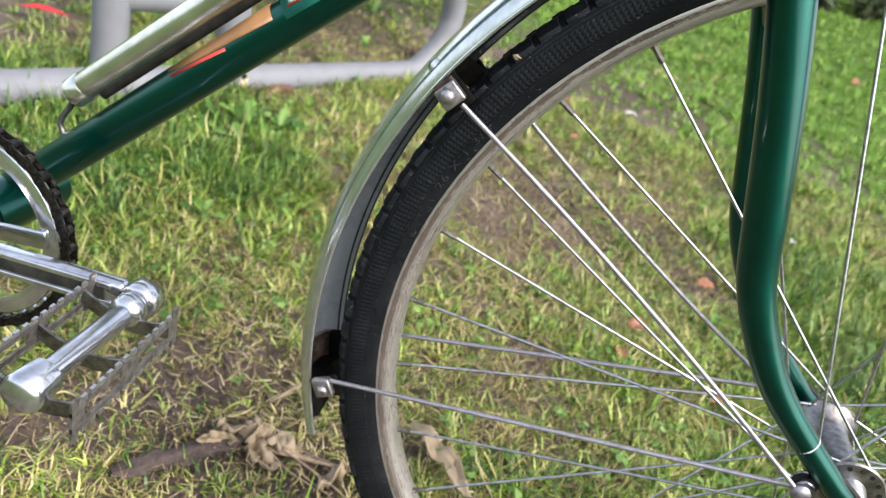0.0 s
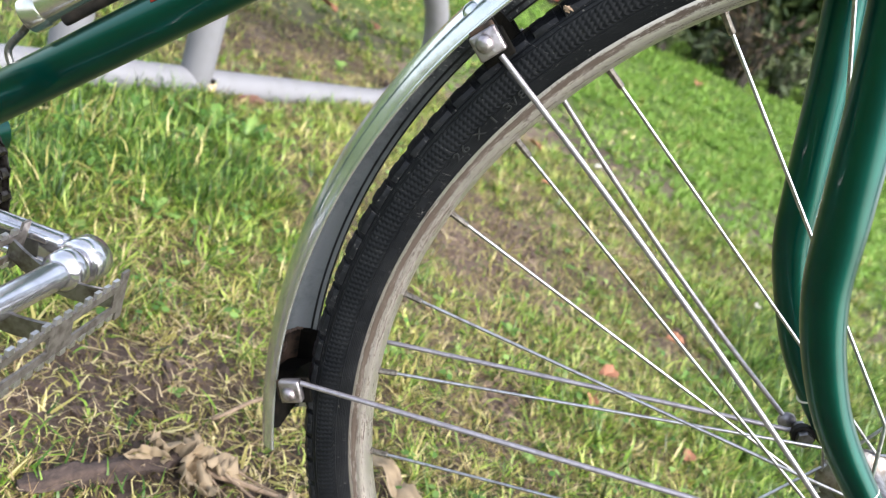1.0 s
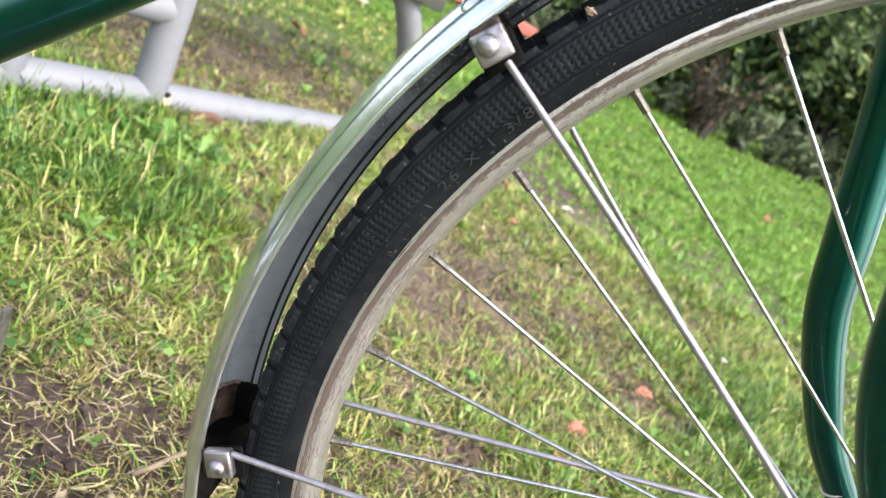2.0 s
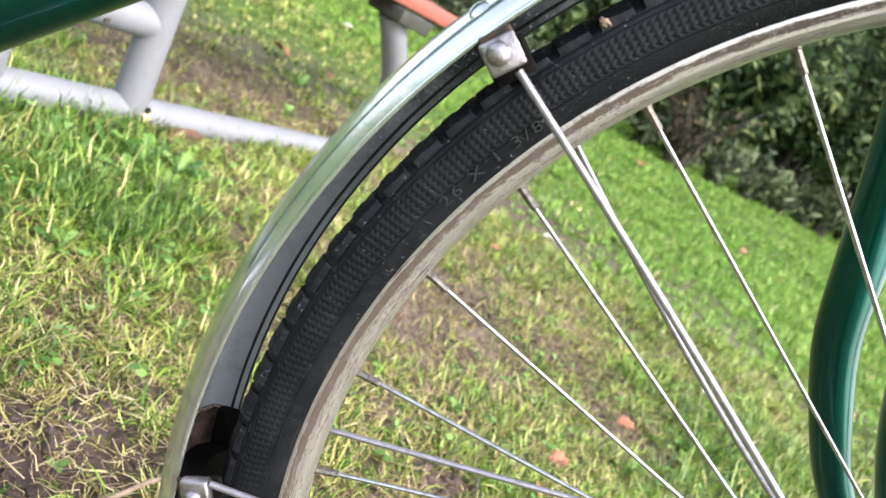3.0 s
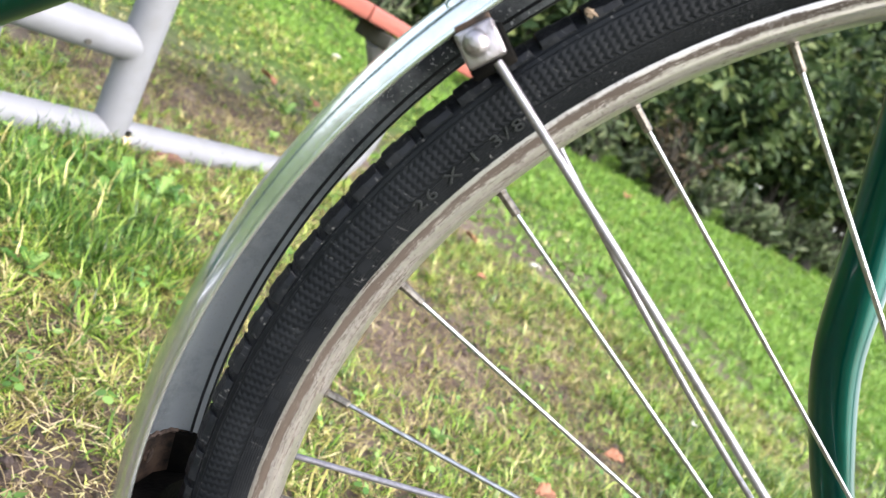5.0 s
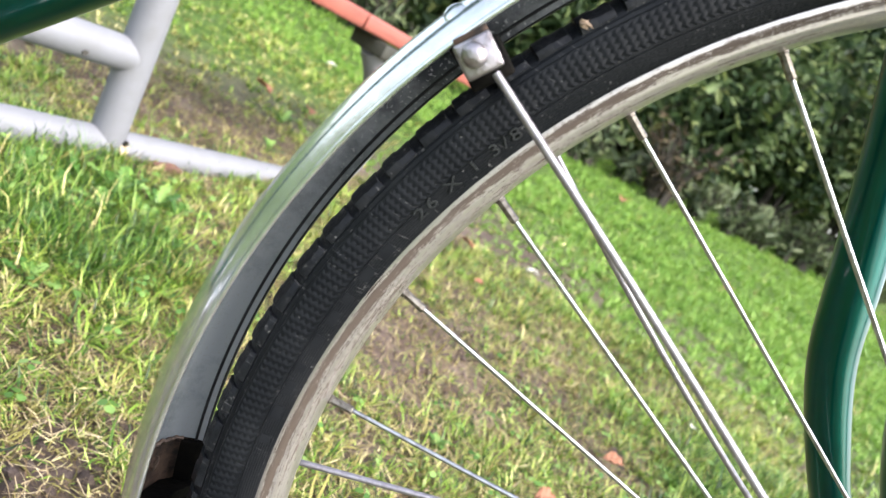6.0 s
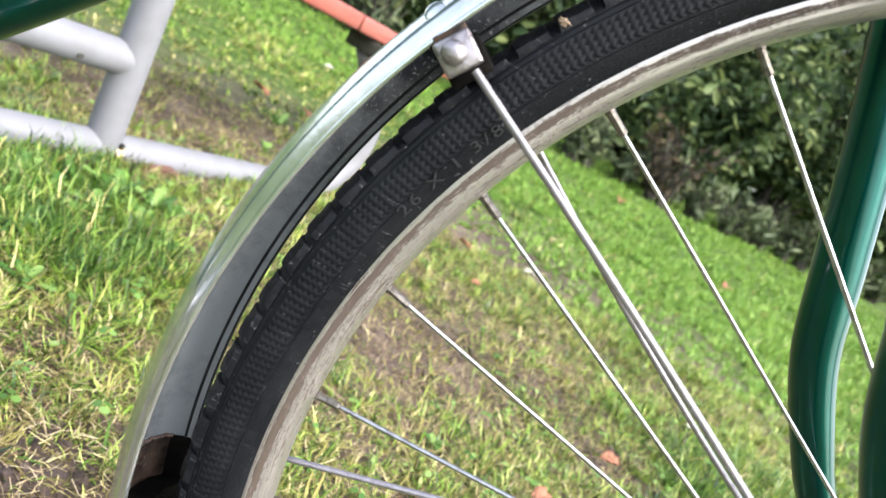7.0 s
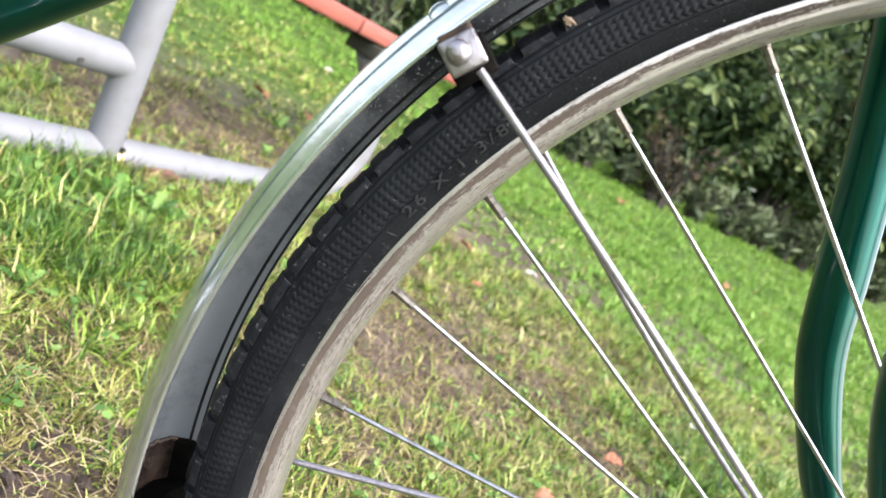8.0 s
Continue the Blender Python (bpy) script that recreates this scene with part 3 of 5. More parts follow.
def rosette(x, y, size, count, shape, name, label, category, material, upright=0.6):
    at = (x, y, ground_z(x, y))
    top = empty(name, label, category, at=at, group="broad-leaved weeds in the lawn")
    bm = bmesh.new()
    for k in range(count + 3):
        lf = leaf_mesh(shape, bend=rng.uniform(0.1, 0.45), fold=rng.uniform(0.1, 0.4))
        s = 0.66 * size * rng.uniform(0.55, 1.25)
        m = pose(0, 0, 0.004, 0, -math.degrees(upright) * rng.uniform(0.5, 1.3), 360 * (k + rng.random()) / count) @ Matrix.Diagonal((s, s, s, 1))
        lf.transform(m)
        me = bpy.data.meshes.new("leaf_tmp")
        lf.to_mesh(me)
        lf.free()
        bm.from_mesh(me)
        bpy.data.meshes.remove(me)
    part("leaves", bm, material, top)
    return top


OVAL = [0.03, 0.16, 0.24, 0.27, 0.25, 0.16, 0.02]
LOBED = [0.02, 0.025, 0.09, 0.03, 0.13, 0.035, 0.17, 0.05, 0.20, 0.07, 0.22, 0.10, 0.21, 0.13, 0.02]
WIDE = [0.05, 0.3, 0.42, 0.45, 0.4, 0.26, 0.03]
for x, y, s, n, shape, what in (
    (-0.75, 0.78, 0.085, 9, LOBED, "d"), (-0.70, 0.82, 0.07, 8, LOBED, "d"), (-0.83, 0.46, 0.055, 7, WIDE, "p"), (-0.83, 1.77, 0.07, 8, LOBED, "d"),
    (-0.72, 0.59, 0.06, 7, OVAL, "p"), (-0.67, 0.83, 0.055, 7, LOBED, "d"), (-0.75, 1.46, 0.06, 8, LOBED, "d"), (-0.79, 0.68, 0.06, 7, LOBED, "d"),
    (-0.92, 0.62, 0.07, 8, OVAL, "p"), (-0.62, 0.7, 0.05, 6, LOBED, "d"), (-0.58, 0.5, 0.024, 6, WIDE, "p"), (-0.5, 0.46, 0.021, 6, OVAL, "p"),
    (-0.84, 0.55, 0.06, 7, LOBED, "d"), (-0.66, 0.46, 0.045, 6, LOBED, "d"), (-0.469, 0.189, 0.017, 2, OVAL, "p"), (-0.88, 0.86, 0.05, 7, WIDE, "p"),
    (-1.0, 0.5, 0.06, 9, LOBED, "d"), (-0.55, 0.6, 0.027, 6, WIDE, "p"), (-0.97, 0.7, 0.06, 6, OVAL, "p"), (-0.3, 0.42, 0.018, 5, WIDE, "p"),
    (-0.02, 0.5, 0.035, 6, LOBED, "d"), (0.13, 0.72, 0.035, 6, LOBED, "d"), (-0.16, 0.62, 0.03, 5, OVAL, "p"), (-0.42, 0.72, 0.021, 6, WIDE, "p"),
    (0.08, 0.55, 0.035, 6, LOBED, "d"), (-0.1, 0.35, 0.018, 6, WIDE, "p"), (0.25, 0.85, 0.04, 6, LOBED, "d"), (-0.7, 0.36, 0.021, 6, WIDE, "p")):
    if what == "d":
        rosette(x, y, s, n, shape, "dandelion_plant", "green rosette of lobed dandelion leaves in the grass", "weed", WEED, 0.75)
    else:
        rosette(x, y, s, n, shape, "plantain_weed", "small broad-leaved green weed in the grass", "weed", WEED, 0.5)

# clover leaflets among the blades
cs, ns, ss = [], [], []
for _ in range(2600):
    x, y = rng.uniform(-1.15, 0.7), rng.uniform(0.05, 1.6)
    if rng.random() > sward(x, y) * 0.9 - 0.15:
        continue
    h = rng.uniform(0.008, 0.03)
    for k in range(3):
        a = 2.094 * k + x * 50
        cs.append((x + 0.006 * math.cos(a), y + 0.006 * math.sin(a), ground_z(x, y) + h))
        ns.append((0.3 * math.cos(a) + 0.1 * rng.normal(), 0.3 * math.sin(a) + 0.1 * rng.normal(), 1.0))
        ss.append(rng.uniform(0.003, 0.006))
c, n, s = np.array(cs), np.array(ns), np.array(ss)[:, None]
n /= np.linalg.norm(n, axis=1)[:, None]
u = np.cross(n, rng.normal(size=n.shape))
u /= np.linalg.norm(u, axis=1)[:, None]
w = np.cross(n, u)
co = np.stack([c - u * s, c - u * s * 0.3 + w * s * 0.8, c + u * s * 0.7 + w * s * 0.7, c + u * s, c + u * s * 0.7 - w * s * 0.7, c - u * s * 0.3 - w * s * 0.8], 1).reshape(-1, 3)
raw("clover_leaves", co, ((np.arange(len(c)) * 6)[:, None] + np.array([0, 1, 2, 3, 0, 3, 4, 5])).reshape(-1), 4, WEED, "small green clover leaves among the grass", category="clover")

# fallen leaves, twig and bark


def fallen(x, y, size, turn, material, label, narrow=1.0, lift=0.012, curl=0.6, tip=12, crumple=0.12):
    bm = bmesh.new()
    n, m = 14, 8
    rows = []
    for i in range(n + 1):
        t = i / n
        half = narrow * 0.36 * math.sin(math.pi * min(1, t * 1.02)) ** 0.7 * (1 + 0.18 * noise.noise((i * 0.9, x * 31, y * 17)))
        row = []
        for j in range(m + 1):
            u = (2 * j / m - 1)
            px, py = t - 0.5, half * u
            z = curl * 0.5 * (0.25 - (t - 0.5) ** 2) * (1 if curl < 0.7 else u) + 0.45 * half * u * u
            z += crumple * noise.noise((px * 5 + x * 40, py * 7, y * 40)) + 0.5 * crumple * noise.noise((px * 13 + x * 40, py * 15, y * 40))
            row.append(bm.verts.new((px * size, (py + 0.06 * noise.noise((px * 4, 7, x * 50))) * size, z * size)))
        rows.append(row)
    for p, q in zip(rows, rows[1:]):
        for j in range(m):
            bm.faces.new((p[j], p[j + 1], q[j + 1], q[j]))
    ob = part("fallen_leaf", bm, material)
    ob.matrix_world = Matrix.Translation((x, y, ground_z(x, y) + lift)) @ pose(0, 0, 0, tip, -tip * 0.6, turn)
    ob.modifiers.new("thickness", "SOLIDIFY").thickness = 0.0005
    return tagged(ob, label, "leaf", "fallen leaves")


RUSTY = "curled rust-orange fallen leaf lying in the grass"
for x, y, s, a in ((-0.004, 0.605, 0.042, 30), (-0.028, 0.53, 0.034, 100), (0.124, 0.828, 0.044, 10), (0.118, 0.507, 0.03, 60), (-0.167, 1.318, 0.03, 20), (-0.222, 1.62, 0.055, 150), (1.09, 3.5, 0.09, 40), (0.56, 4.38, 0.10, 80), (-0.988, 2.0, 0.085, 160), (-0.833, 2.02, 0.06, 120)):
    fallen(x, y, 0.85 * s, a, DEAD_LEAF, RUSTY, lift=0.012 if y < 0.6 else 0.026)
fallen(-1.236, 0.885, 0.105, 20, RED_LEAF, "bright red fallen leaf in the grass", 0.3, 0.03, 0.1, 4, 0.05)
fallen(-0.226, 0.178, 0.125, -46, TAN_LEAF, "long pale tan dry leaf on the ground", 0.27, 0.02, 0.3, 10, 0.16)
fallen(-0.026, 1.70, 0.04, 5, PALE, "pale whitish leaf scrap in the grass", 0.8, 0.026)
fallen(-1.114, 3.2, 0.05, 30, PALE, "pale whitish leaf scrap in the grass", 0.8)
fallen(0.358, 1.207, 0.018, 60, PALE, "pale whitish petal in the grass", 1.2, 0.03)
for x, y, s, a, t in ((-0.43, 0.108, 0.06, 200, 35), (-0.405, 0.10, 0.065, 100, 25), (-0.385, 0.117, 0.06, 40, -30), (-0.415, 0.122, 0.05, 300, 40), (-0.392, 0.092, 0.055, 150, -20), (-0.322, 0.105, 0.06, 250, 20), (-0.44, 0.09, 0.045, 20, 30)):
    fallen(x, y, 0.85 * s, a, TAN_LEAF, "crumpled dry tan leaf in a small heap", 0.62, 0.012, 0.9, t, 0.42)
twig = [(-0.405, 0.105), (-0.37, 0.115), (-0.335, 0.122), (-0.297, 0.133), (-0.26, 0.13)]
pts = smooth_path([(x, y, ground_z(x, y) + 0.010 - 0.001 * i) for i, (x, y) in enumerate(twig)], 5)
tagged(part("twig", tube(pts, [0.0035 - 0.00012 * i for i in range(len(pts))], 8), DRY_WOOD), "thin dry leafless twig on bare soil", "twig")
for x0, y0, x1, y1, lift, r in ((-0.40, 0.118, -0.275, 0.085, 0.016, 0.0016), (-0.395, 0.105, -0.30, 0.07, 0.012, 0.0012), (-0.41, 0.125, -0.31, 0.128, 0.014, 0.0013), (-0.36, 0.10, -0.262, 0.062, 0.009, 0.0011)):
    pts = smooth_path([(x0 + (x1 - x0) * k / 5, y0 + (y1 - y0) * k / 5 + 0.006 * noise.noise((k * 0.9, x0 * 50, 1)), ground_z(x0 + (x1 - x0) * k / 5, y0 + (y1 - y0) * k / 5) + lift * (1 - 0.13 * k)) for k in range(6)], 4)
    tagged(part("twig", tube(pts, [r * (1 - 0.025 * k) for k in range(len(pts))], 6), DRY_WOOD), "thin bent dry stalk among fallen leaves", "twig", "dry stalks by the leaf heap")
pts = smooth_path([(-0.42, 0.165, 0.02), (-0.41, 0.185, 0.022), (-0.40, 0.205, 0.026), (-0.385, 0.222, 0.03)], 4)
tagged(part("twig", tube(pts, 0.0022, 6), DRY_WOOD), "thin dry twig standing in bare soil", "twig")
a, b = Vector((-0.504, 0.013, 0.013)), Vector((-0.418, 0.115, 0.017))
bm = bmesh.new()
rows = []
for i in range(41):
    t = i / 40
    p = a.lerp(b, t) + Vector((0.006 * noise.noise((i * 0.12, 4, 0)), 0.004 * noise.noise((i * 0.1, 1, 3)), 0.002 * noise.noise((i * 0.2, 9, 0)) - 0.003))
    ring = []
    for j in range(22):
        k = 2 * math.pi * j / 22
        fibre = noise.noise((i * 0.08, math.cos(k) * 7, math.sin(k) * 7)) + 0.6 * noise.noise((i * 0.5, math.cos(k) * 13, math.sin(k) * 13))
        r = 0.0112 * (1 + 0.55 * fibre) * (0.78 + 0.22 * math.sin(math.pi * t) + 0.18 * noise.noise((t * 5, 2, 7))) * (1 if 0.03 < t < 0.97 else 0.6)
        ring.append(bm.verts.new(p + Vector((0.77 * r * math.cos(k), -0.64 * r * math.cos(k), 0.5 * r * math.sin(k)))))
    rows.append(ring)
for p, q in zip(rows, rows[1:]):
    for j in range(22):
        bm.faces.new((p[j], p[(j + 1) % 22], q[(j + 1) % 22], q[j]))
bm.faces.new(rows[0][::-1])
bm.faces.new(rows[-1])
tagged(part("bark_piece", bm, BARK), "brown weathered strip of bark lying on the soil", "bark")

bm = box((0.062, 0.03, 0.022), Matrix(), 0.004)
bmesh.ops.subdivide_edges(bm, edges=bm.edges, cuts=2, use_grid_fill=True)
for w in bm.verts:
    w.co += 0.0035 * noise.noise_vector(w.co * 60)
brick = part("brick_fragment", bm, DEAD_BRICK)
brick.matrix_world = Matrix.Translation((-0.782, 0.996, ground_z(-0.782, 0.996) + 0.001)) @ pose(0, 0, 0, 6, -4, 58)
tagged(brick, "broken red-brown brick fragment half sunk in the grass", "brick")

# clods of bare soil
bm = bmesh.new()
for k in range(420):
    cx, cy, cr = BARE[rng.integers(len(BARE))]
    x, y = cx + rng.normal() * cr * 0.7, cy + rng.normal() * cr * 0.7
    if abs(y) < 0.04 and abs(x) < 0.15:
        continue
    r = rng.uniform(0.0025, 0.009)
    made = bmesh.ops.create_icosphere(bm, subdivisions=1, radius=r, matrix=Matrix.Translation((x, y, ground_z(x, y) + r * 0.1)))
    for w in made["verts"]:
        w.co += Vector(rng.normal(size=3)) * r * 0.2
tagged(part("soil_clods", bm, SOIL), "small crumbs of brown soil", "soil", kind="stuff")

# ---- hedge ----


def hedge_line(x):
    return 4.75 + 0.62 * max(x, 0) - 0.05 * min(x, 0)


def leaves(name, material, centres, normals, sizes, parent, label="", broad=0.42):
    """Pointed leaves, folded along the midrib, with a rounded outline."""
    c, n, s = np.array(centres), np.array(normals), np.array(sizes)[:, None]
    n /= np.linalg.norm(n, axis=1)[:, None]
    a = np.cross(n, rng.normal(size=n.shape))
    a /= np.linalg.norm(a, axis=1)[:, None]
    b = np.cross(n, a)
    up = n * s * 0.18
    co = np.stack([c - a * s * 1.1, c - a * s * 0.35 + b * s * broad + up, c + a * s * 0.4 + b * s * broad * 0.8 + up, c + a * s - up, c + a * s * 0.4 - b * s * broad * 0.8 + up, c - a * s * 0.35 - b * s * broad + up], 1).reshape(-1, 3)
    base = (np.arange(len(c)) * 6)[:, None]
    quads = (base + np.array([0, 1, 2, 3, 0, 3, 4, 5])).reshape(-1)
    ob = raw(name, co, quads, 4, material, label, kind="", category="")
    ob.parent = parent
    return ob


def shrub(x, y, height, width, count, label, size=(0.035, 0.07), low=0.05, material=None):
    z0 = ground_z(x, y)
    top = empty("shrub", label, "shrub", at=(x, y, z0), group="hedge of shrubs")
    lumps = []
    for k in range(15):
        a, h = rng.uniform(0, 6.283), height * rng.uniform(0.35, 0.95)
        r = width * rng.uniform(0.15, 0.5)
        p = [(0.06 * math.cos(a), 0.06 * math.sin(a), -0.03), (r * 0.35 * math.cos(a), r * 0.35 * math.sin(a), h * 0.45), (r * math.cos(a), r * math.sin(a), h)]
        pts = smooth_path(p, 5)
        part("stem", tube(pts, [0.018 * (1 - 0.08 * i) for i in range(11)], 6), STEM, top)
        for q in pts[2:]:
            if q.z > low * height:
                lumps.append((q.x, q.y, q.z))
    cs, ns, ss = [], [], []
    for _ in range(count):
        l = np.array(lumps[rng.integers(len(lumps))])
        d = rng.normal(size=3) * np.array([1, 1, 0.7])
        p = l + d * width * 0.07
        p[2] = max(p[2], 0.03 + 0.1 * rng.random())
        cs.append(p)
        ns.append(rng.normal(size=3) * 0.8 + np.array([0.1, -0.35, 0.7]))
        ss.append(size[0] + (size[1] - size[0]) * rng.random() ** 1.6 * 1.25)
    leaves("foliage", material or HEDGE, cs, ns, ss, top, broad=0.22 if material else 0.45)
    return top


for i in range(9):
    hx = -3.4 + 0.95 * i
    shrub(hx, hedge_line(hx) + 0.95, 2.3 + 0.5 * math.sin(i * 2.1), 1.5, 2600, "dense dark green leafy shrub at the edge of the lawn", size=(0.035, 0.075), low=0.22 if 2.0 < hx < 3.5 else 0.12)
for i in range(8):
    hx = -2.8 + 1.2 * i
    shrub(hx, hedge_line(hx) + 2.1, 3.6 + 0.4 * math.cos(i * 1.7), 2.0, 3900, "tall dark green shrub behind the hedge front", size=(0.05, 0.10))
for i in range(9):
    hx = -2.4 + 1.15 * i
    shrub(hx, hedge_line(hx) + 3.6, 5.2 + 0.5 * math.sin(i * 1.3), 2.6, 4200, "tall dense dark green bush far behind the lawn", size=(0.09, 0.16))
for i in range(26):
    hx = -2.6 + 0.25 * i + rng.uniform(-0.08, 0.08)
    shrub(hx, hedge_line(hx) + 0.22 + rng.uniform(-0.08, 0.15), rng.uniform(0.25, 0.5), 0.42, 300, "low grey-green weeds along the foot of the hedge", size=(0.022, 0.06), material=FRINGE)

shrub(0.95, 5.35, 0.7, 0.75, 230, "withered low bush with red-brown leaves at the foot of the hedge", size=(0.03, 0.06), material=BROWN_LEAF)

# ---- bench ----
BASE, ALONG = Vector((-0.8587, 0.9185, 0)), Vector((0.4426, 0.8967, 0))
ACROSS = Vector((-0.8967, 0.4426, 0))


def bench_at(s, z, n=0.0):
    p = BASE + ALONG * s + ACROSS * n
    return Vector((p.x, p.y, z))


bench = empty("park_bench", "park bench with white tubular steel frame and red plank seat", "bench", at=bench_at(0, 0.03))


def bpart(name, bm, material, label="", smooth=True):
    bmesh.ops.translate(bm, verts=bm.verts, vec=-bench.location)
    return part(name, bm, material, bench, label, smooth)


rail = [bench_at(s, 0.048) for s in (-0.75, -0.4, 0, 0.4, 0.5)]
leg = [bench_at(0.58, 0.056), bench_at(0.645, 0.115), bench_at(0.668, 0.19), bench_at(0.645, 0.262), bench_at(0.585, 0.335), bench_at(0.522, 0.396)]
bpart("ground_rail", tube(rail[:-1] + smooth_path([rail[-1]] + leg, 6), 0.0295, 24), WHITE_PAINT, "white painted bent steel tube")
bpart("post", tube([bench_at(-0.001, 0.050), bench_at(-0.033, 0.418, -0.003)], 0.0296, 24), WHITE_PAINT)
bpart("post", tube([bench_at(-0.251, 0.050), bench_at(-0.273, 0.418, -0.003)], 0.0290, 24), WHITE_PAINT)
bpart("cross_tube", tube([bench_at(-0.020, 0.207), bench_at(-0.256, 0.207)], 0.0282, 24), WHITE_PAINT)
out = -ACROSS
for s, z, r, m in ((0.016, 0.066, 0.0058, BLACK), (-0.118, 0.196, 0.0052, SHADE)):
    c = bench_at(s, z) + out * (0.0275 if z < 0.1 else 0.0262)
    bpart("bolt_hole", tube([c - out * 0.002, c + out * 0.001], r, 12), m, "rust-rimmed hole")
# a rust run below the hole, wrapped round the tube
bm = bmesh.new()
rows = []
for i in range(9):
    u = -1 + i / 4
    row = []
    for j in range(7):
        deg = 28 - 62 * j / 6 * (0.75 + 0.25 * noise.noise((i * 1.3, j * 0.4, 2)))
        w = 0.011 * (1 + 0.5 * noise.noise((j * 0.9, 5, i * 0.3))) * (1 - 0.35 * j / 6)
        row.append(bm.verts.new(bench_at(0.016 + u * w, 0.048 + 0.0299 * math.sin(radians(deg))) + out * 0.0299 * math.cos(radians(deg))))
    rows.append(row)
for p, q in zip(rows, rows[1:]):
    for j in range(6):
        bm.faces.new((p[j], p[j + 1], q[j + 1], q[j]))
bpart("rust_stain", bm, RUST_STAIN, "orange rust bleeding from the hole")
for k in range(2):
    n0 = 0.13 * k
    for s0, s1 in ((0.05, 0.424), (0.43, 1.12)):
        m = frame_of(bench_at(s0, 0.437, n0 + 0.03), bench_at(s1, 0.437, n0 + 0.03), up=(ACROSS.x, ACROSS.y, 0))
        bpart("plank", box((s1 - s0, 0.115, 0.034), m, 0.005), RED_WOOD)
# Block added below the planks; its dark colour is the shade under the seat
m = frame_of(bench_at(0.555, 0.4, -0.06), bench_at(0.555, 0.4, 0.06), up=(ALONG.x, ALONG.y, 0))
bpart("underseat_block", box((0.10, 0.12, 0.032), m, 0.003), UNDERSEAT, "added dark block under the planks, their shade in its colour")

# ---- bicycle ----
bike = empty("bicycle", "old dark green bicycle standing on the lawn with chromed mudguard", "bicycle", at=(0, 0, -0.0245))


def bp(name, bm, material, parent=None, label="", smooth=True):
    bmesh.ops.translate(bm, verts=bm.verts, vec=(0, 0, 0.0245))
    return part(name, bm, material, parent or bike, label, smooth)


def group_part(name, label=""):
    return empty(name, label, parent=bike)


def arc_strip(r0, r1, a0, a1, y_of, lift, thick, steps=4, bm=None):
    """A raised patch on the tyre's wall between two radii and two angles."""
    bm = bm or bmesh.new()
    rows = []
    for k in range(steps + 1):
        a = a0 + (a1 - a0) * k / steps
        ring = []
        for r, h in ((r0, -thick), (r0, lift), (r1, lift), (r1, -thick)):
            ring.append(bm.verts.new(polar(r, a, -(y_of(r) + h))))
        rows.append(ring)
    for p, q in zip(rows, rows[1:]):
        for j in range(3):
            bm.faces.new((p[j], p[j + 1], q[j + 1], q[j]))
    bm.faces.new(rows[0])
    bm.faces.new(rows[-1][::-1])
    return bm


# the wheel
wheel = group_part("front_wheel", "spoked wheel with black tyre and worn steel rim")
wheel.location = (0, 0, HUB.z + 0.0245)


def wp(name, bm, material, label="", smooth=True, parent=None):
    bmesh.ops.translate(bm, verts=bm.verts, vec=-HUB)
    return part(name, bm, material, parent or wheel, label, smooth)


wall = [(-0.0118, 0.3122), (-0.0144, 0.3157), (-0.0164, 0.3207), (-0.0174, 0.3257), (-0.0176, 0.3307), (-0.0170, 0.3347), (-0.0160, 0.3372), (-0.0149, 0.3384), (-0.012, 0.3412), (-0.006, 0.3432), (0, 0.3438)]
tyre_prof = wall + [(-y, r) for y, r in wall[-2::-1]]
wr, wy = [r for y, r in wall[:8]], [-y for y, r in wall[:8]]


def wall_y(r):
    return float(np.interp(r, wr, wy))


bm = revolve(tyre_prof, steps=240)
for side in (1, -1):
    # shoulder blocks with a bevelled facet on one half
    for k in range(120):
        a0 = 3.0 * k + (1.5 if side < 0 else 0.0)
        rows = []
        for da, up in ((0.0, 0.0002), (0.08, 0.0009), (1.1, 0.0009), (1.25, 0.0015), (2.28, 0.0015), (2.38, 0.0002)):
            ring = []
            for y, r, h in ((0.0160, 0.3364, -0.001), (0.0163, 0.3372, 0.2), (0.0153, 0.3394, 0.8), (0.0118, 0.3418, 1.0), (0.0072, 0.3430, 0.9), (0.0066, 0.3424, -0.5)):
                n = Vector((0.75, 0.66)) if y > 0.014 else Vector((0.35, 0.93))
                ring.append(bm.verts.new(polar(r + n.y * up * h, a0 + da, -side * (y + n.x * up * h))))
            rows.append(ring)
        for p, q in zip(rows, rows[1:]):
            for j in range(5):
                bm.faces.new((p[j], p[j + 1], q[j + 1], q[j]))
        bm.faces.new(rows[0])
        bm.faces.new(rows[-1][::-1])
bmesh.ops.recalc_face_normals(bm, faces=bm.faces)
tyre = wp("tyre", bm, TYRE, "worn black rubber tyre with zigzag ribbed wall")
mod = tyre.modifiers.new("edges", "EDGE_SPLIT")
mod.split_angle = radians(38)
# zigzag ribs moulded on the wall
bm = bmesh.new()
for side in (1, -1):
    for k in range(640):
        a = 0.5625 * k
        pts = []
        for j in range(9):
            r = 0.3226 + 0.0104 * j / 8
            pts.append((r, a + (0.12 if j % 2 else -0.12) + 0.02 * j))
        prev = None
        for r, aa in pts:
            y = wall_y(r)
            ring = [bm.verts.new(polar(r, aa + da, -side * (y + h))) for da, h in ((-0.25, -0.0001), (0.0, 0.00042), (0.25, -0.0001))]
            if prev:
                bm.faces.new((prev[0], prev[1], ring[1], ring[0]))
                bm.faces.new((prev[1], prev[2], ring[2], ring[1]))
            prev = ring
wp("zigzag_ribs", bm, RUBBER, parent=tyre)
# bead lines
bm = bmesh.new()
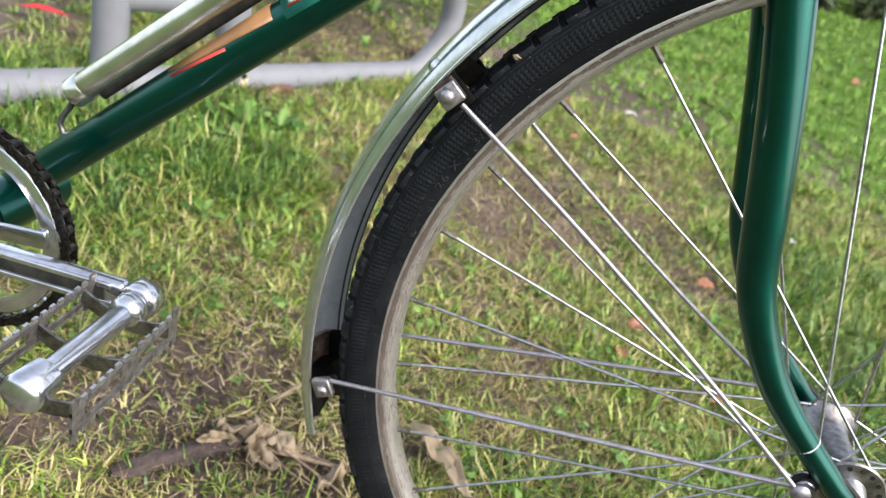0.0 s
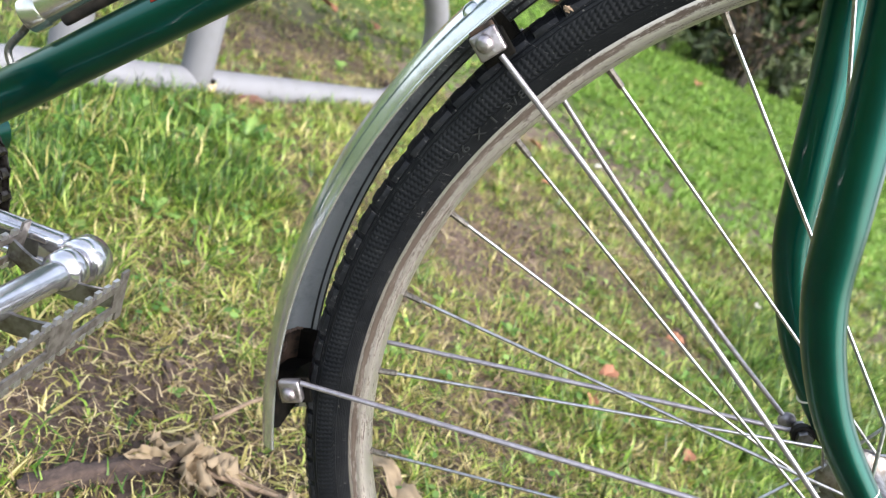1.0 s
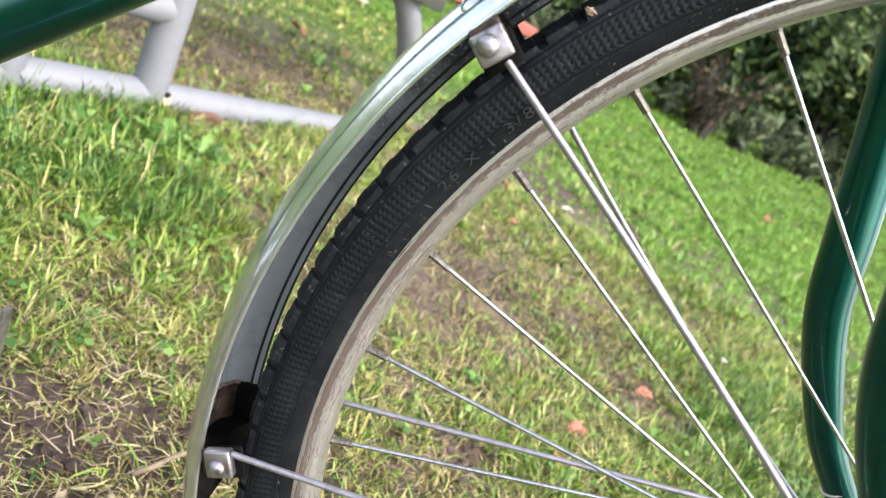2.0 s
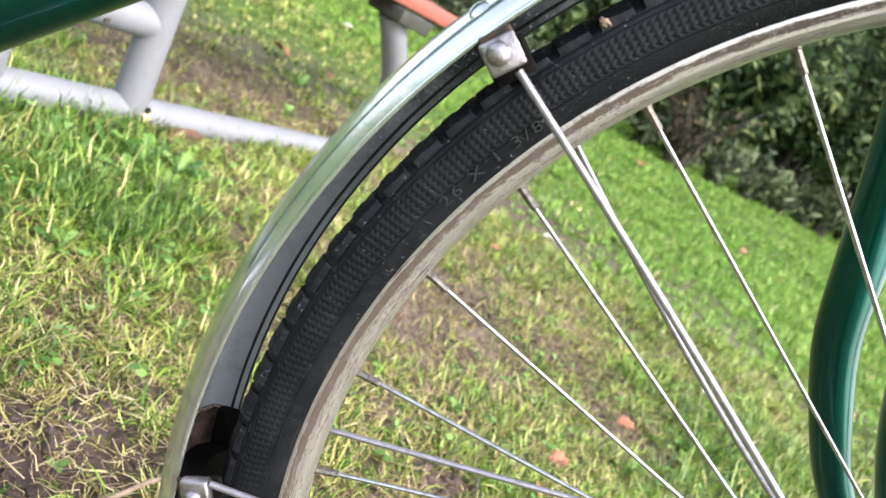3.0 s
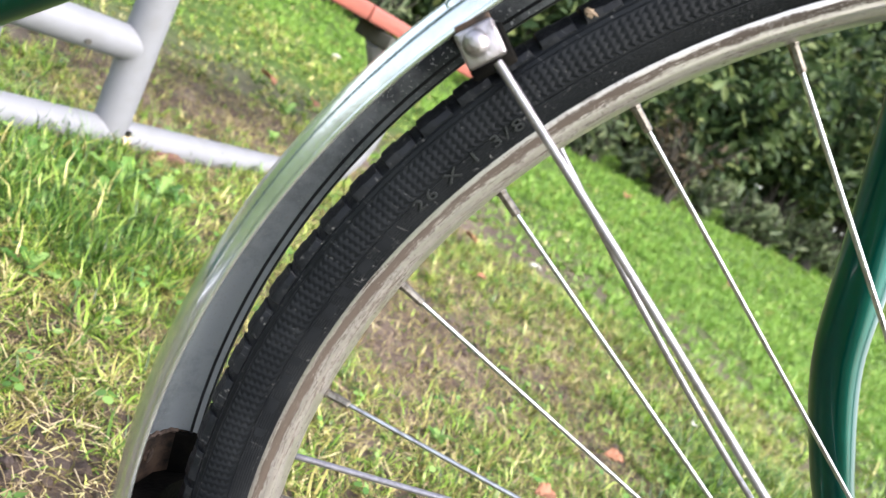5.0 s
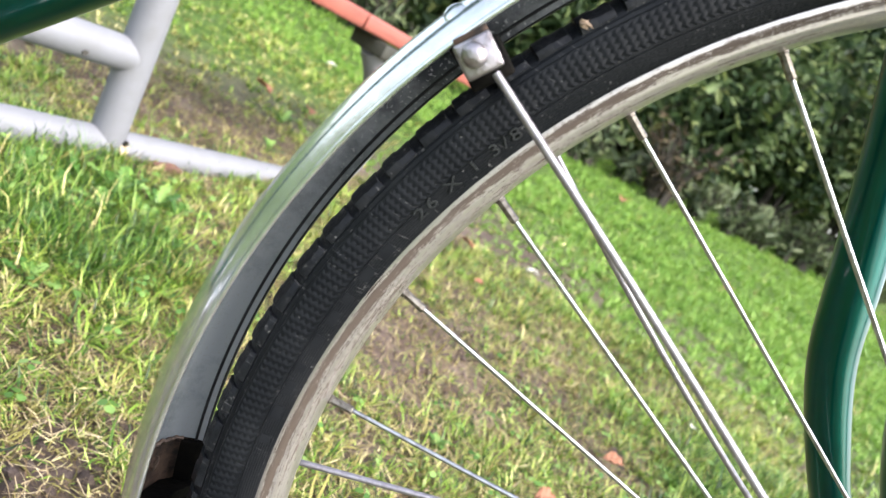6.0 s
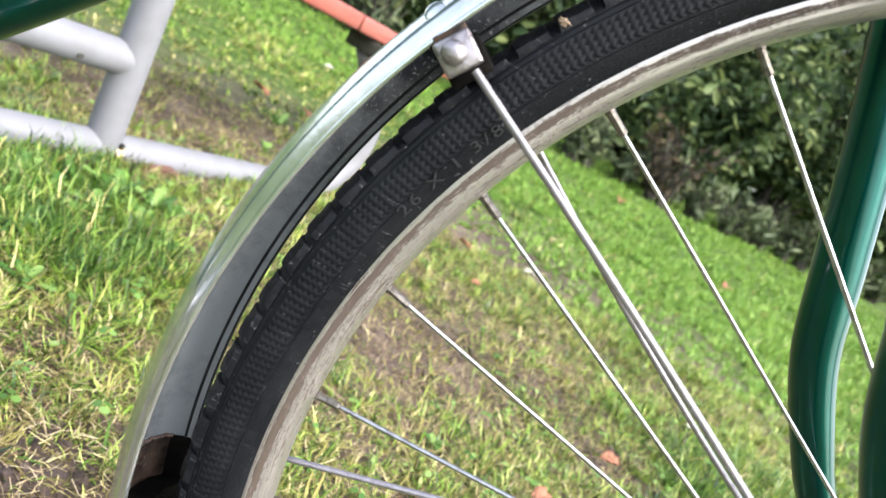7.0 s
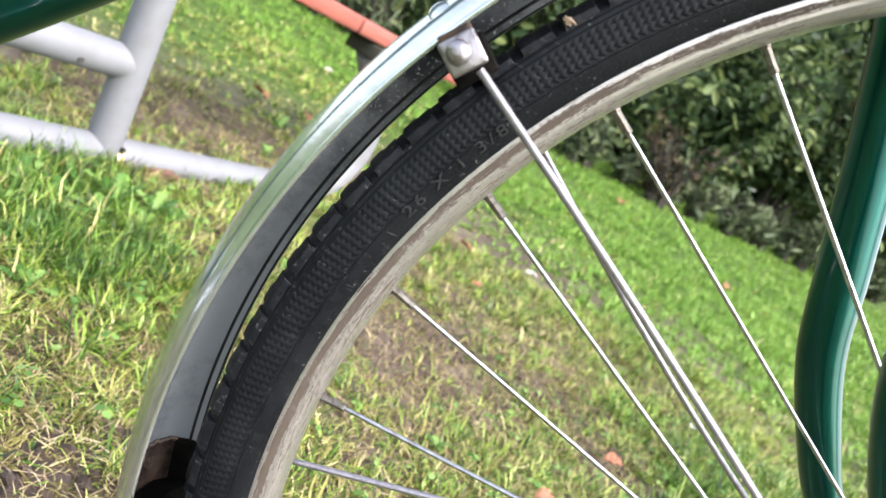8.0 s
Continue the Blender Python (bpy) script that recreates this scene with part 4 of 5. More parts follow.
for r in (0.3214, 0.3340, 0.3360):
    y = wall_y(r)
    revolve([(-y + 0.0003, r - 0.0004), (-y - 0.00035, r), (-y + 0.0003, r + 0.0004)], steps=180, closed=False, bm=bm)
wp("moulded_line", bm, RUBBER, parent=tyre)


def tyre_text(body, first, last, r0, height):
    """Raised letters bent round the wall, tops outward."""
    cu = bpy.data.curves.new("size_mark", "FONT")
    cu.body, cu.size, cu.align_x, cu.resolution_u, cu.space_character = body, 1.0, "CENTER", 3, 1.25
    cu.extrude = 0.05
    tmp = bpy.data.objects.new("size_mark", cu)
    scene.collection.objects.link(tmp)
    me = bpy.data.meshes.new_from_object(tmp.evaluated_get(bpy.context.evaluated_depsgraph_get()))
    bpy.data.objects.remove(tmp)
    lo, hi = min(w.co.x for w in me.vertices), max(w.co.x for w in me.vertices)
    for w in me.vertices:
        x, y, z = w.co
        r = r0 + y * height / 0.72
        a = first + (last - first) * (x - lo) / (hi - lo)
        w.co = polar(r, a, -(wall_y(r) + 0.0002 + z * 0.012)) - HUB
    me.materials.append(LETTER)
    ob = new("size_mark", me)
    ob.parent = tyre
    return ob


tyre_text("26 X 1 3/8", 164.9, 155.7, 0.3175, 0.0046)
for k in range(9):
    a = 186.0 - 2.15 * k
    bm = arc_strip(0.3168, 0.3206, a, a - (1.2 if k % 3 else 0.7), wall_y, 0.00025, 0.0003, 4)
    wp("maker_mark", bm, RUBBER, "worn unreadable raised mark", smooth=False, parent=tyre)

rim_prof = [(-0.0105, 0.3157), (-0.0128, 0.3152), (-0.0134, 0.3132), (-0.0129, 0.3104), (-0.0122, 0.3096), (-0.0124, 0.3082), (-0.0112, 0.3060), (-0.008, 0.3042), (-0.0035, 0.3027), (0, 0.3024)]
rim_prof = rim_prof + [(-y, r) for y, r in rim_prof[-2::-1]] + [(0.009, 0.3137), (0, 0.3082), (-0.009, 0.3137)]
wp("rim", revolve(rim_prof, steps=240), RIM_METAL, "silver steel rim with brown rust marks")
bm = revolve([(-0.034, 0.006), (-0.034, 0.0225), (-0.0325, 0.0235), (-0.0305, 0.022), (-0.027, 0.0155), (-0.012, 0.0135), (0, 0.0145), (0.012, 0.0135), (0.027, 0.0155), (0.0305, 0.022), (0.0325, 0.0235), (0.034, 0.0225), (0.034, 0.006)], steps=48)
hub = wp("hub", bm, CHROME_DULL, "polished steel hub shell with drilled flanges")
for sg in (-1, 1):
    bm = bmesh.new()
    for k in range(16):
        a = 22.5 * k + (11.25 if sg > 0 else 0)
        c = polar(0.0192, a, sg * 0.0335)
        tube([c, c + Vector((0, sg * 0.0008, 0))], 0.0017, 8, bm)
    wp("spoke_hole", bm, BLACK, parent=hub)
wp("axle", tube([(0, -0.066, HUB.z), (0, 0.066, HUB.z)], 0.0046, 12), STEEL)
for sg in (-1, 1):
    bm = tube([(0, sg * 0.0555, HUB.z), (0, sg * 0.0635, HUB.z)], 0.0095, 6)
    tube([(0, sg * 0.0535, HUB.z), (0, sg * 0.0555, HUB.z)], 0.011, 20, bm)
    wp("axle_nut", bm, CHROME_DULL, smooth=False)
    wp("hub_cone", revolve([(sg * 0.034, 0.005), (sg * 0.034, 0.012), (sg * 0.038, 0.011), (sg * 0.046, 0.008), (sg * 0.046, 0.005)], steps=24), STEEL)
NIPPLES = [137.3, 148.6, 159.95, 170.5, 181.6, 192.2, 203.5] + [203.5 + 11.3 * k for k in range(1, 26)]
for k, ang in enumerate(NIPPLES):
    tip = polar(0.3028, ang)
    e = (HUB - tip).normalized()
    m = Vector((-e.z, 0, e.x))
    sign = 1 if k % 4 in (0, 1) else -1
    side = -0.0322 if k % 2 == 0 else 0.0322
    hole = HUB + 0.0195 * sign * m + Vector((0, side, 0))
    d = (hole - tip).normalized()
    spoke = wp("spoke", tube([tip + d * 0.004, hole], 0.00105, 10), SPOKE)
    wp("nipple", tube([tip - d * 0.0015, tip + d * 0.0012, tip + d * 0.0016, tip + d * 0.0112, tip + d * 0.0116, tip + d * 0.0118], [0.0023, 0.0023, 0.0019, 0.0019, 0.0016, 0.0011], 8), NIPPLE, parent=spoke, smooth=False)

# a crumb of grit stuck to the tread
bm = bmesh.new()
made = bmesh.ops.create_icosphere(bm, subdivisions=2, radius=1.0)
for w in bm.verts:
    w.co = Vector((w.co.x * 0.0027, w.co.y * 0.0014, w.co.z * 0.0015)) * (1 + 0.9 * noise.noise(w.co * 2.3))
crumb = part("grit_crumb", bm, DRY_WOOD, smooth=False)
crumb.location = polar(0.3397, 148.86, -0.0160)
tagged(crumb, "small tan crumb stuck to the black tyre tread", "crumb")

# the mudguard
guard = group_part("front_mudguard", "chromed steel mudguard with grimy dark inside")


def guard_profile(inset=0.0):
    """Rounded section from the near edge over the crown to the far edge; the guard sits a little askew."""
    w, crown = 0.0265 - inset, 0.3725 - inset
    prof = []
    for k in range(-8, 9):
        u = k / 8
        skirt = 0.3560 - 0.0030 * u
        prof.append((w * math.sin(math.pi / 2 * u) ** 1 if abs(u) < 1 else w * u, skirt + (crown - skirt) * max(0.0, math.cos(math.pi / 2 * u)) ** 0.85))
    return prof


G0, G1 = 18.0, 201.8
bp("shell", revolve(guard_profile(0.0) + guard_profile(0.0009)[::-1], G0, G1, 160), GUARD_CHROME, guard, "chromed outside, dulled by age")
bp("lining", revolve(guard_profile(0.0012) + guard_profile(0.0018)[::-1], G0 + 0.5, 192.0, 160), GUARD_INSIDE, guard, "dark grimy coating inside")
bp("rusty_patch", revolve(guard_profile(0.0012)[1:-1] + guard_profile(0.0022)[-2:0:-1], 192.1, 196.2, 10), RUST, guard, "bare rusty brown patch inside")
flap = [(-0.0235, 0.3590), (-0.021, 0.3560), (0.010, 0.3560), (0.0285, 0.3470), (0.0295, 0.3490), (0.0245, 0.3590), (0.016, 0.3665), (0, 0.3695), (-0.016, 0.3675)]
bp("mudflap", revolve(flap, 195.4, 199.6, 12), FLAP, guard, "black rubber flap end")
flange = [(0.0195, 0.3615), (0.0205, 0.3570), (0.0285, 0.3470), (0.0297, 0.3490), (0.0245, 0.3590), (0.0215, 0.3620)]
bp("flap_side", revolve(flange, 192.1, 195.6, 10), FLAP, guard, "black side of the flap")
bm = bmesh.new()
for i in range(40):
    yy = -0.022 + 0.044 * i / 39
    prof = guard_profile(0.0022)
    r = float(np.interp(yy, [p[0] for p in prof], [p[1] for p in prof]))
    bm.verts.new(polar(r, 192.05 + 0.22 * noise.noise((i * 0.5, 0, 0)), yy))
pts = [w.co.copy() for w in bm.verts]
bm.free()
bp("torn_edge", tube(pts, [0.0011 + 0.0007 * noise.noise((i * 0.7, 3, 0)) for i in range(40)], 6), RUST_BRIGHT, guard, "torn rusty edge")
for ang, yy in ((193.7, 0.0115), (193.8, -0.012)):
    prof = guard_profile(0.0022)
    r = float(np.interp(yy, [p[0] for p in prof], [p[1] for p in prof]))
    n = (polar(1, ang) - HUB).normalized()
    c = polar(r, ang, yy)
    bp("rivet", tube([c + n * 0.001, c - n * 0.0008, c - n * 0.0011, c - n * 0.0007, c - n * 0.0012], [0.0034, 0.0034, 0.0028, 0.0024, 0.0008], 16), RUST_BRIGHT, guard)
for sg in (-1, 1):
    bp("rolled_edge", tube([polar(0.3561 - 0.003 * sg, G0 + (G1 - G0) * i / 140, sg * 0.0262) for i in range(141)], 0.0012, 8), GUARD_CHROME if sg < 0 else GUARD_LIP, guard)
    bp("rolled_edge", tube([polar(0.3590 - 0.003 * sg, G0 + 0.6 + (191.8 - G0) * i / 140, sg * 0.0246) for i in range(141)], 0.0008, 6), GUARD_LIP, guard)
c = polar(0.3678, 155.0, -0.0204)
n = (polar(1, 155.0, 0) - HUB).normalized() * 0.62 + Vector((0, -0.78, 0))
bp("rivet", tube([c - n * 0.002, c + n * 0.0001, c + n * 0.0005, c + n * 0.0007], [0.0044, 0.0044, 0.0036, 0.0012], 20), GUARD_CHROME, guard)

EYE_X, EYE_Z, EYE_Y = -0.034, 0.3235, 0.05
for sg in (-1, 1):
    for ang, r in ((154.6, 0.3440), (192.4, 0.3400)):
        a, b, bow = polar(r, ang, sg * 0.0352), Vector((EYE_X, sg * (EYE_Y + 0.003), EYE_Z)), Vector((0, 0, 0))
        if sg > 0 and ang < 180:
            a, b, bow = a + Vector((0.0018, -0.0032, 0.0048)), b + Vector((-0.0081, 0.0081, -0.0004)), Vector((-0.0023, 0.0032, -0.0043))
        elif ang < 180:
            a, b, bow = a + Vector((0.0024, -0.0011, -0.0034)), b + Vector((-0.0054, -0.0088, 0.0015)), Vector((0.001, 0.0064, 0.0019))
        d = (b - a).normalized()
        stay = bp("stay", tube(smooth_path([a - d * 0.001, a.lerp(b, 0.25) + 0.75 * bow, a.lerp(b, 0.5) + bow, a.lerp(b, 0.75) + 0.75 * bow, b - d * 0.006], 3), 0.0016, 12), STAY, guard)
        eye = tube([b + Vector((0, -0.0012, 0)), b + Vector((0, 0.0012, 0))], 0.0058, 16)
        eye.transform(Matrix.Translation((0, 0, 0.0245)))
        part("stay_eye", eye, STAY, stay)
for sg in (-1, 1):
    for ang, r in ((155.2, 0.3495), (193.6, 0.3460)):
        up = (polar(1, ang) - HUB).normalized()
        tang = Vector((-up.z, 0, up.x))
        m = Matrix((tang, Vector((0, 1, 0)), up)).transposed().to_4x4() @ pose(0, 0, 0, 0, -9 if ang < 180 else 18, 0)
        m.translation = polar(r, ang, sg * 0.0345)
        bracket = bp("stay_bracket", box((0.0142, 0.0060, 0.0130), m, 0.0012), PITTED, guard, "pitted chromed clamp")
        clip = box((0.0165, 0.003, 0.0148), m @ Matrix.Translation((-0.001 if ang < 180 else 0.002, -sg * 0.0042, -0.003)), 0.0012)
        bp("bracket_clip", clip, FLAP, guard, "dark strap end behind the clamp")
        # Thin red-brown strip between the clamp and the guard
        tab = box((0.0128, 0.0016, 0.0030), m @ Matrix.Translation((-0.0004, -sg * 0.0008, 0.0074)), 0.0006)
        bp("bracket_tab", tab, RUST, guard, "red-brown tab above the clamp")
        c = m @ Vector((0.0012, sg * 0.0027, 0.0008))
        bolt = tube([c, c + Vector((0, sg * 0.0016, 0)), c + Vector((0, sg * 0.0030, 0)), c + Vector((0, sg * 0.0036, 0))], [0.0047, 0.0044, 0.0031, 0.0010], 16)
        bolt.transform(Matrix.Translation((0, 0, 0.0245)))
        part("dome_bolt", bolt, PITTED, bracket)
        if sg < 0 and ang < 180:
            # the strap runs across the inside of the guard
            bm = bmesh.new()
            rows = []
            for i in range(17):
                yy = -0.031 + 0.062 * i / 16
                k = min(1.0, abs(yy) / 0.0255)
                rr = 0.3655 - 0.020 * max(0, k - 0.35) ** 1.5 if k < 1 else r - 0.006
                rr = min(rr, 0.3665)
                rows.append([bm.verts.new(polar(rr + dr, ang + da, yy)) for da in (-1.25, 1.25) for dr in (-0.0008, 0.0008)])
            for p, q in zip(rows, rows[1:]):
                for j, l in ((0, 1), (1, 3), (3, 2), (2, 0)):
                    bm.faces.new((p[j], p[l], q[l], q[j]))
            bm.faces.new([rows[0][j] for j in (0, 1, 3, 2)])
            bm.faces.new([rows[-1][j] for j in (2, 3, 1, 0)])
            bmesh.ops.recalc_face_normals(bm, faces=bm.faces)
            bp("bridge_strap", bm, BLACK, guard, "dark strap across the inside")

# the fork
fork = group_part("fork", "dark green curved fork blades")
for sg in (-1, 1):
    dx = 0.0073 if sg > 0 else 0.0
    path = [(-0.2279, 0.036, 0.69), (-0.2013, 0.041, 0.63), (-0.1763, 0.0443, 0.572), (-0.1551, 0.0443, 0.522), (-0.1352, 0.0443, 0.47), (-0.1194, 0.0448, 0.43), (-0.0944, 0.046, 0.393), (-0.0673, 0.0475, 0.366), (-0.022, 0.050, 0.333), (-0.010, 0.05, 0.326)]
    pts = smooth_path([(x + dx * min(1, max(0, (z - 0.34) / 0.05)), sg * y, z) for x, y, z in path], 6)
    n = len(pts)
    blade = bp("fork_blade", tube(pts, [0.0114 - 0.0048 * max(0, (i / n - 0.45) / 0.55) ** 1.1 for i in range(n)], 24), GREEN_PAINT, fork)
    q = Vector((-0.047, sg * 0.0487, 0.3508))
    d = Vector((0.046, 0, -0.033)).normalized()
    ring = tube([q - d * 0.0005, q + d * 0.0005], 0.0084, 20)
    ring.transform(Matrix.Translation((0, 0, 0.0245)))
    part("pinstripe", ring, DECAL_WHITE, blade)
    bm = box((0.034, 0.0045, 0.017), frame_of((-0.024, sg * 0.0505, 0.334), (0.006, sg * 0.0505, 0.317)), 0.002)
    tube([(EYE_X, sg * 0.0478, EYE_Z), (EYE_X, sg * 0.0522, EYE_Z)], 0.0075, 18, bm)
    bp("dropout", bm, BLACK, fork, "blackened fork end")
    b = Vector((EYE_X, sg * 0.0545, EYE_Z))
    bm = tube([b, b + Vector((0, sg * 0.004, 0))], 0.0056, 6)
    tube([b + Vector((0, sg * 0.004, 0)), b + Vector((0, sg * 0.0075, 0))], 0.0028, 10, bm)
    tube([Vector((EYE_X, sg * 0.047, EYE_Z)), Vector((EYE_X, sg * 0.0425, EYE_Z))], 0.0052, 6, bm)
    bp("eyelet_bolt", bm, CHROME_DULL, fork, smooth=False)
bp("crown", tube([(-0.233, -0.042, 0.694), (-0.236, 0, 0.703), (-0.233, 0.042, 0.694)], [0.013, 0.0155, 0.013], 20), GREEN_PAINT, fork)

# the frame
frame_part = group_part("frame", "dark green painted steel frame")
BB = Vector((-0.605, 0, 0.262))
DOWN = Vector((0.6756, 0, 0.7373))
AT = Vector((-0.5, 0, 0.3855))
down_tube = bp("down_tube", tube([AT - DOWN * 0.158, AT, AT + DOWN * 0.42], 0.0137, 28), GREEN_PAINT, frame_part)
bp("head_tube", tube([(-0.238, 0, 0.715), (-0.302, 0, 0.86)], 0.0175, 24), GREEN_PAINT, frame_part)
bm = tube([BB + Vector((0, -0.036, 0)), BB + Vector((0, 0.036, 0))], 0.0205, 28)
bp("bottom_bracket", bm, GREEN_PAINT, frame_part)
bm = tube([BB + Vector((0, -0.0395, 0)), BB + Vector((0, -0.036, 0))], 0.018, 24)
bp("lock_ring", bm, BLACK, frame_part)


def decal(name, outline, material):
    """A thin patch wrapped on the down tube: outline of (distance along, degrees round)."""
    bm = bmesh.new()
    a, b = Vector((0, -1, 0)), Vector((-DOWN.z, 0, DOWN.x))

    def at(s, deg, r):
        k = radians(deg)
        return AT + DOWN * s + r * (math.cos(k) * a + math.sin(k) * b)
    for s0, lo0, hi0, s1, lo1, hi1 in outline:
        for j in range(6):
            q = [at(s, lo + (hi - lo) * f, 0.01395) for s, lo, hi, f in ((s0, lo0, hi0, j / 6), (s1, lo1, hi1, j / 6), (s1, lo1, hi1, (j + 1) / 6), (s0, lo0, hi0, (j + 1) / 6))]
            bm.faces.new([bm.verts.new(p) for p in q])
    bmesh.ops.remove_doubles(bm, verts=bm.verts, dist=1e-5)
    bm.transform(Matrix.Translation((0, 0, 0.0245)))
    ob = part(name, bm, material, down_tube)
    ob.modifiers.new("thickness", "SOLIDIFY").thickness = 0.00012
    return ob


decal("decal", [(0.016, 50, 58, 0.040, 33, 70), (0.040, 33, 70, 0.074, 24, 80), (0.074, 24, 80, 0.101, 17, 84)], DECAL_TAN)
decal("decal_line", [(0.018, 30, 38, 0.040, 22, 32), (0.040, 22, 32, 0.063, 13, 22)], DECAL_RED)
decal("decal_panel", [(0.109, 0, 95, 0.168, -5, 95)], DECAL_TEAL)
decal("decal_bar", [(0.1145, 30, 85, 0.120, 30, 85), (0.123, 20, 62, 0.129, 34, 80), (0.132, 25, 80, 0.138, 20, 70), (0.143, 28, 80, 0.150, 28, 80)], DECAL_WHITE)
decal("decal_line", [(0.1125, 24, 32, 0.155, 14, 22)], DECAL_RED)

# chainring, chain and crank
crank = group_part("crankset", "silver chainring and fluted crank")
Y0 = -0.046
bm = revolve([(Y0 - 0.0018, 0.0590), (Y0 - 0.0022, 0.0600), (Y0 - 0.0022, 0.0705), (Y0 - 0.0015, 0.0715), (Y0 + 0.0015, 0.0715), (Y0 + 0.002, 0.0600), (Y0 + 0.0015, 0.0590)], steps=96, centre=BB)
for k in range(38):
    a = radians(360 / 38 * (k + 0.5))
    c = BB + Vector((0.0735 * math.cos(a), Y0, 0.0735 * math.sin(a)))
    box((0.0062, 0.0026, 0.0055), Matrix.Translation(c) @ pose(0, 0, 0, 0, -math.degrees(a), 0), 0.0, bm)
chainring = bp("chainring", bm, CRANK, crank)
for k in range(3):
    a = radians(12 + 120 * k)
    d = Vector((math.cos(a), 0, math.sin(a)))
    bp("spider_arm", box((0.052, 0.0032, 0.0135), frame_of(BB + d * 0.012 + Vector((0, Y0 - 0.0035, 0)), BB + d * 0.064 + Vector((0, Y0 - 0.0035, 0))), 0.0012), CHROME, crank)
CA, CB = BB + Vector((0, -0.0745, 0)), Vector((-0.455, -0.0785, 0.2845))
m = frame_of(CA, CB)
L = (CB - CA).length
bm = box((L - 0.02, 0.011, 0.0185), m, 0.003)
for k in (-1, 1):
    box((L - 0.035, 0.0026, 0.0042), m @ Matrix.Translation((0, -0.0058, k * 0.0066)), 0.001, bm)
tube([CA + Vector((0, -0.0085, 0)), CA + Vector((0, 0.022, 0))], [0.0165, 0.0165], 28, bm)
tube([CB + Vector((0, -0.0075, 0)), CB + Vector((0, -0.006, 0)), CB + Vector((0, 0.006, 0)), CB + Vector((0, 0.0075, 0))], [0.0105, 0.0122, 0.0122, 0.0105], 24, bm)
arm = bp("crank_arm", bm, CRANK, crank, "fluted chromed crank")
# Strip laid in the groove: the chrome's dark reflection as plain colour
groove = box((L - 0.045, 0.0012, 0.0082), m @ Matrix.Translation((0, -0.0056, 0)), 0.0004)
groove.transform(Matrix.Translation((0, 0, 0.0245)))
part("flute", groove, FLUTE, arm, "strip along the crank's groove, its dark reflection put into the colour")

chain = group_part("chain", "greasy dark chain")


def link_mesh(width):
    bm = bmesh.new()
    for sg in (-1, 1):
        rows = []
        for i in range(9):
            t = -1 + 2 * i / 8
            x = 0.0063 * t + 0.0038 * (1 if t > 0 else -1) * (abs(t) > 0.99) * 0.9
            h = 0.0040 if abs(t) > 0.6 else 0.0031
            h = h if abs(t) < 0.99 else 0.0014
            rows.append([bm.verts.new((x, sg * width + dy, hh)) for dy in (-0.0005, 0.0005) for hh in (-h, h)])
        for p, q in zip(rows, rows[1:]):
            for j, l in ((0, 1), (1, 3), (3, 2), (2, 0)):
                bm.faces.new((p[j], p[l], q[l], q[j]))
        bm.faces.new([rows[0][j] for j in (0, 1, 3, 2)])
        bm.faces.new([rows[-1][j] for j in (2, 3, 1, 0)])
    for x in (-0.00635,):
        tube([(x, -width - 0.0012, 0), (x, width + 0.0012, 0)], 0.0022, 8, bm)
        tube([(x, -width + 0.0008, 0), (x, width - 0.0008, 0)], 0.0039, 10, bm)
    bmesh.ops.recalc_face_normals(bm, faces=bm.faces)
    me = bpy.data.meshes.new("link")
    bm.to_mesh(me)
    bm.free()
    me.materials.append(CHAIN)
    return me


links = (link_mesh(0.0030), link_mesh(0.0042))
run = []
for k in range(10, 0, -1):
    run.append((BB + Vector((-0.0127 * k, Y0, 0.0775)), 0.0))
for k in range(20):
    a = 90 - 360 / 38 * k
    run.append((BB + Vector((0.0775 * math.cos(radians(a)), Y0, 0.0775 * math.sin(radians(a)))), a - 90))
for k in range(1, 10):
    run.append((BB + Vector((-0.0127 * k, Y0, -0.0775)), 180.0))
for k, (p, a) in enumerate(run):
    ob = new("link", links[k % 2])
    ob.parent = chain
    ob.matrix_local = Matrix.Translation(p + Vector((0, 0, 0.0245))) @ pose(0, 0, 0, 0, -a, 0)

# rat-trap pedal
pedal = group_part("pedal", "silver rat-trap pedal with toothed cage plates")
C0, C1 = Vector((-0.455, -0.088, 0.2845)), Vector((-0.457, -0.186, 0.2855))
ax = (C1 - C0).normalized()
bm = tube([C0, C0 + ax * 0.002, C0 + ax * 0.010, C0 + ax * 0.012, C0 + ax * 0.076, C0 + ax * 0.078, C0 + ax * 0.096, C0 + ax * 0.099], [0.0098, 0.0108, 0.0102, 0.0072, 0.0070, 0.0106, 0.0118, 0.0090], 28)
bp("spindle_sleeve", bm, CRANK, pedal, "polished pedal barrel")
bp("spindle", tube([C0 - ax * 0.012, C0], 0.0075, 14), STEEL, pedal)


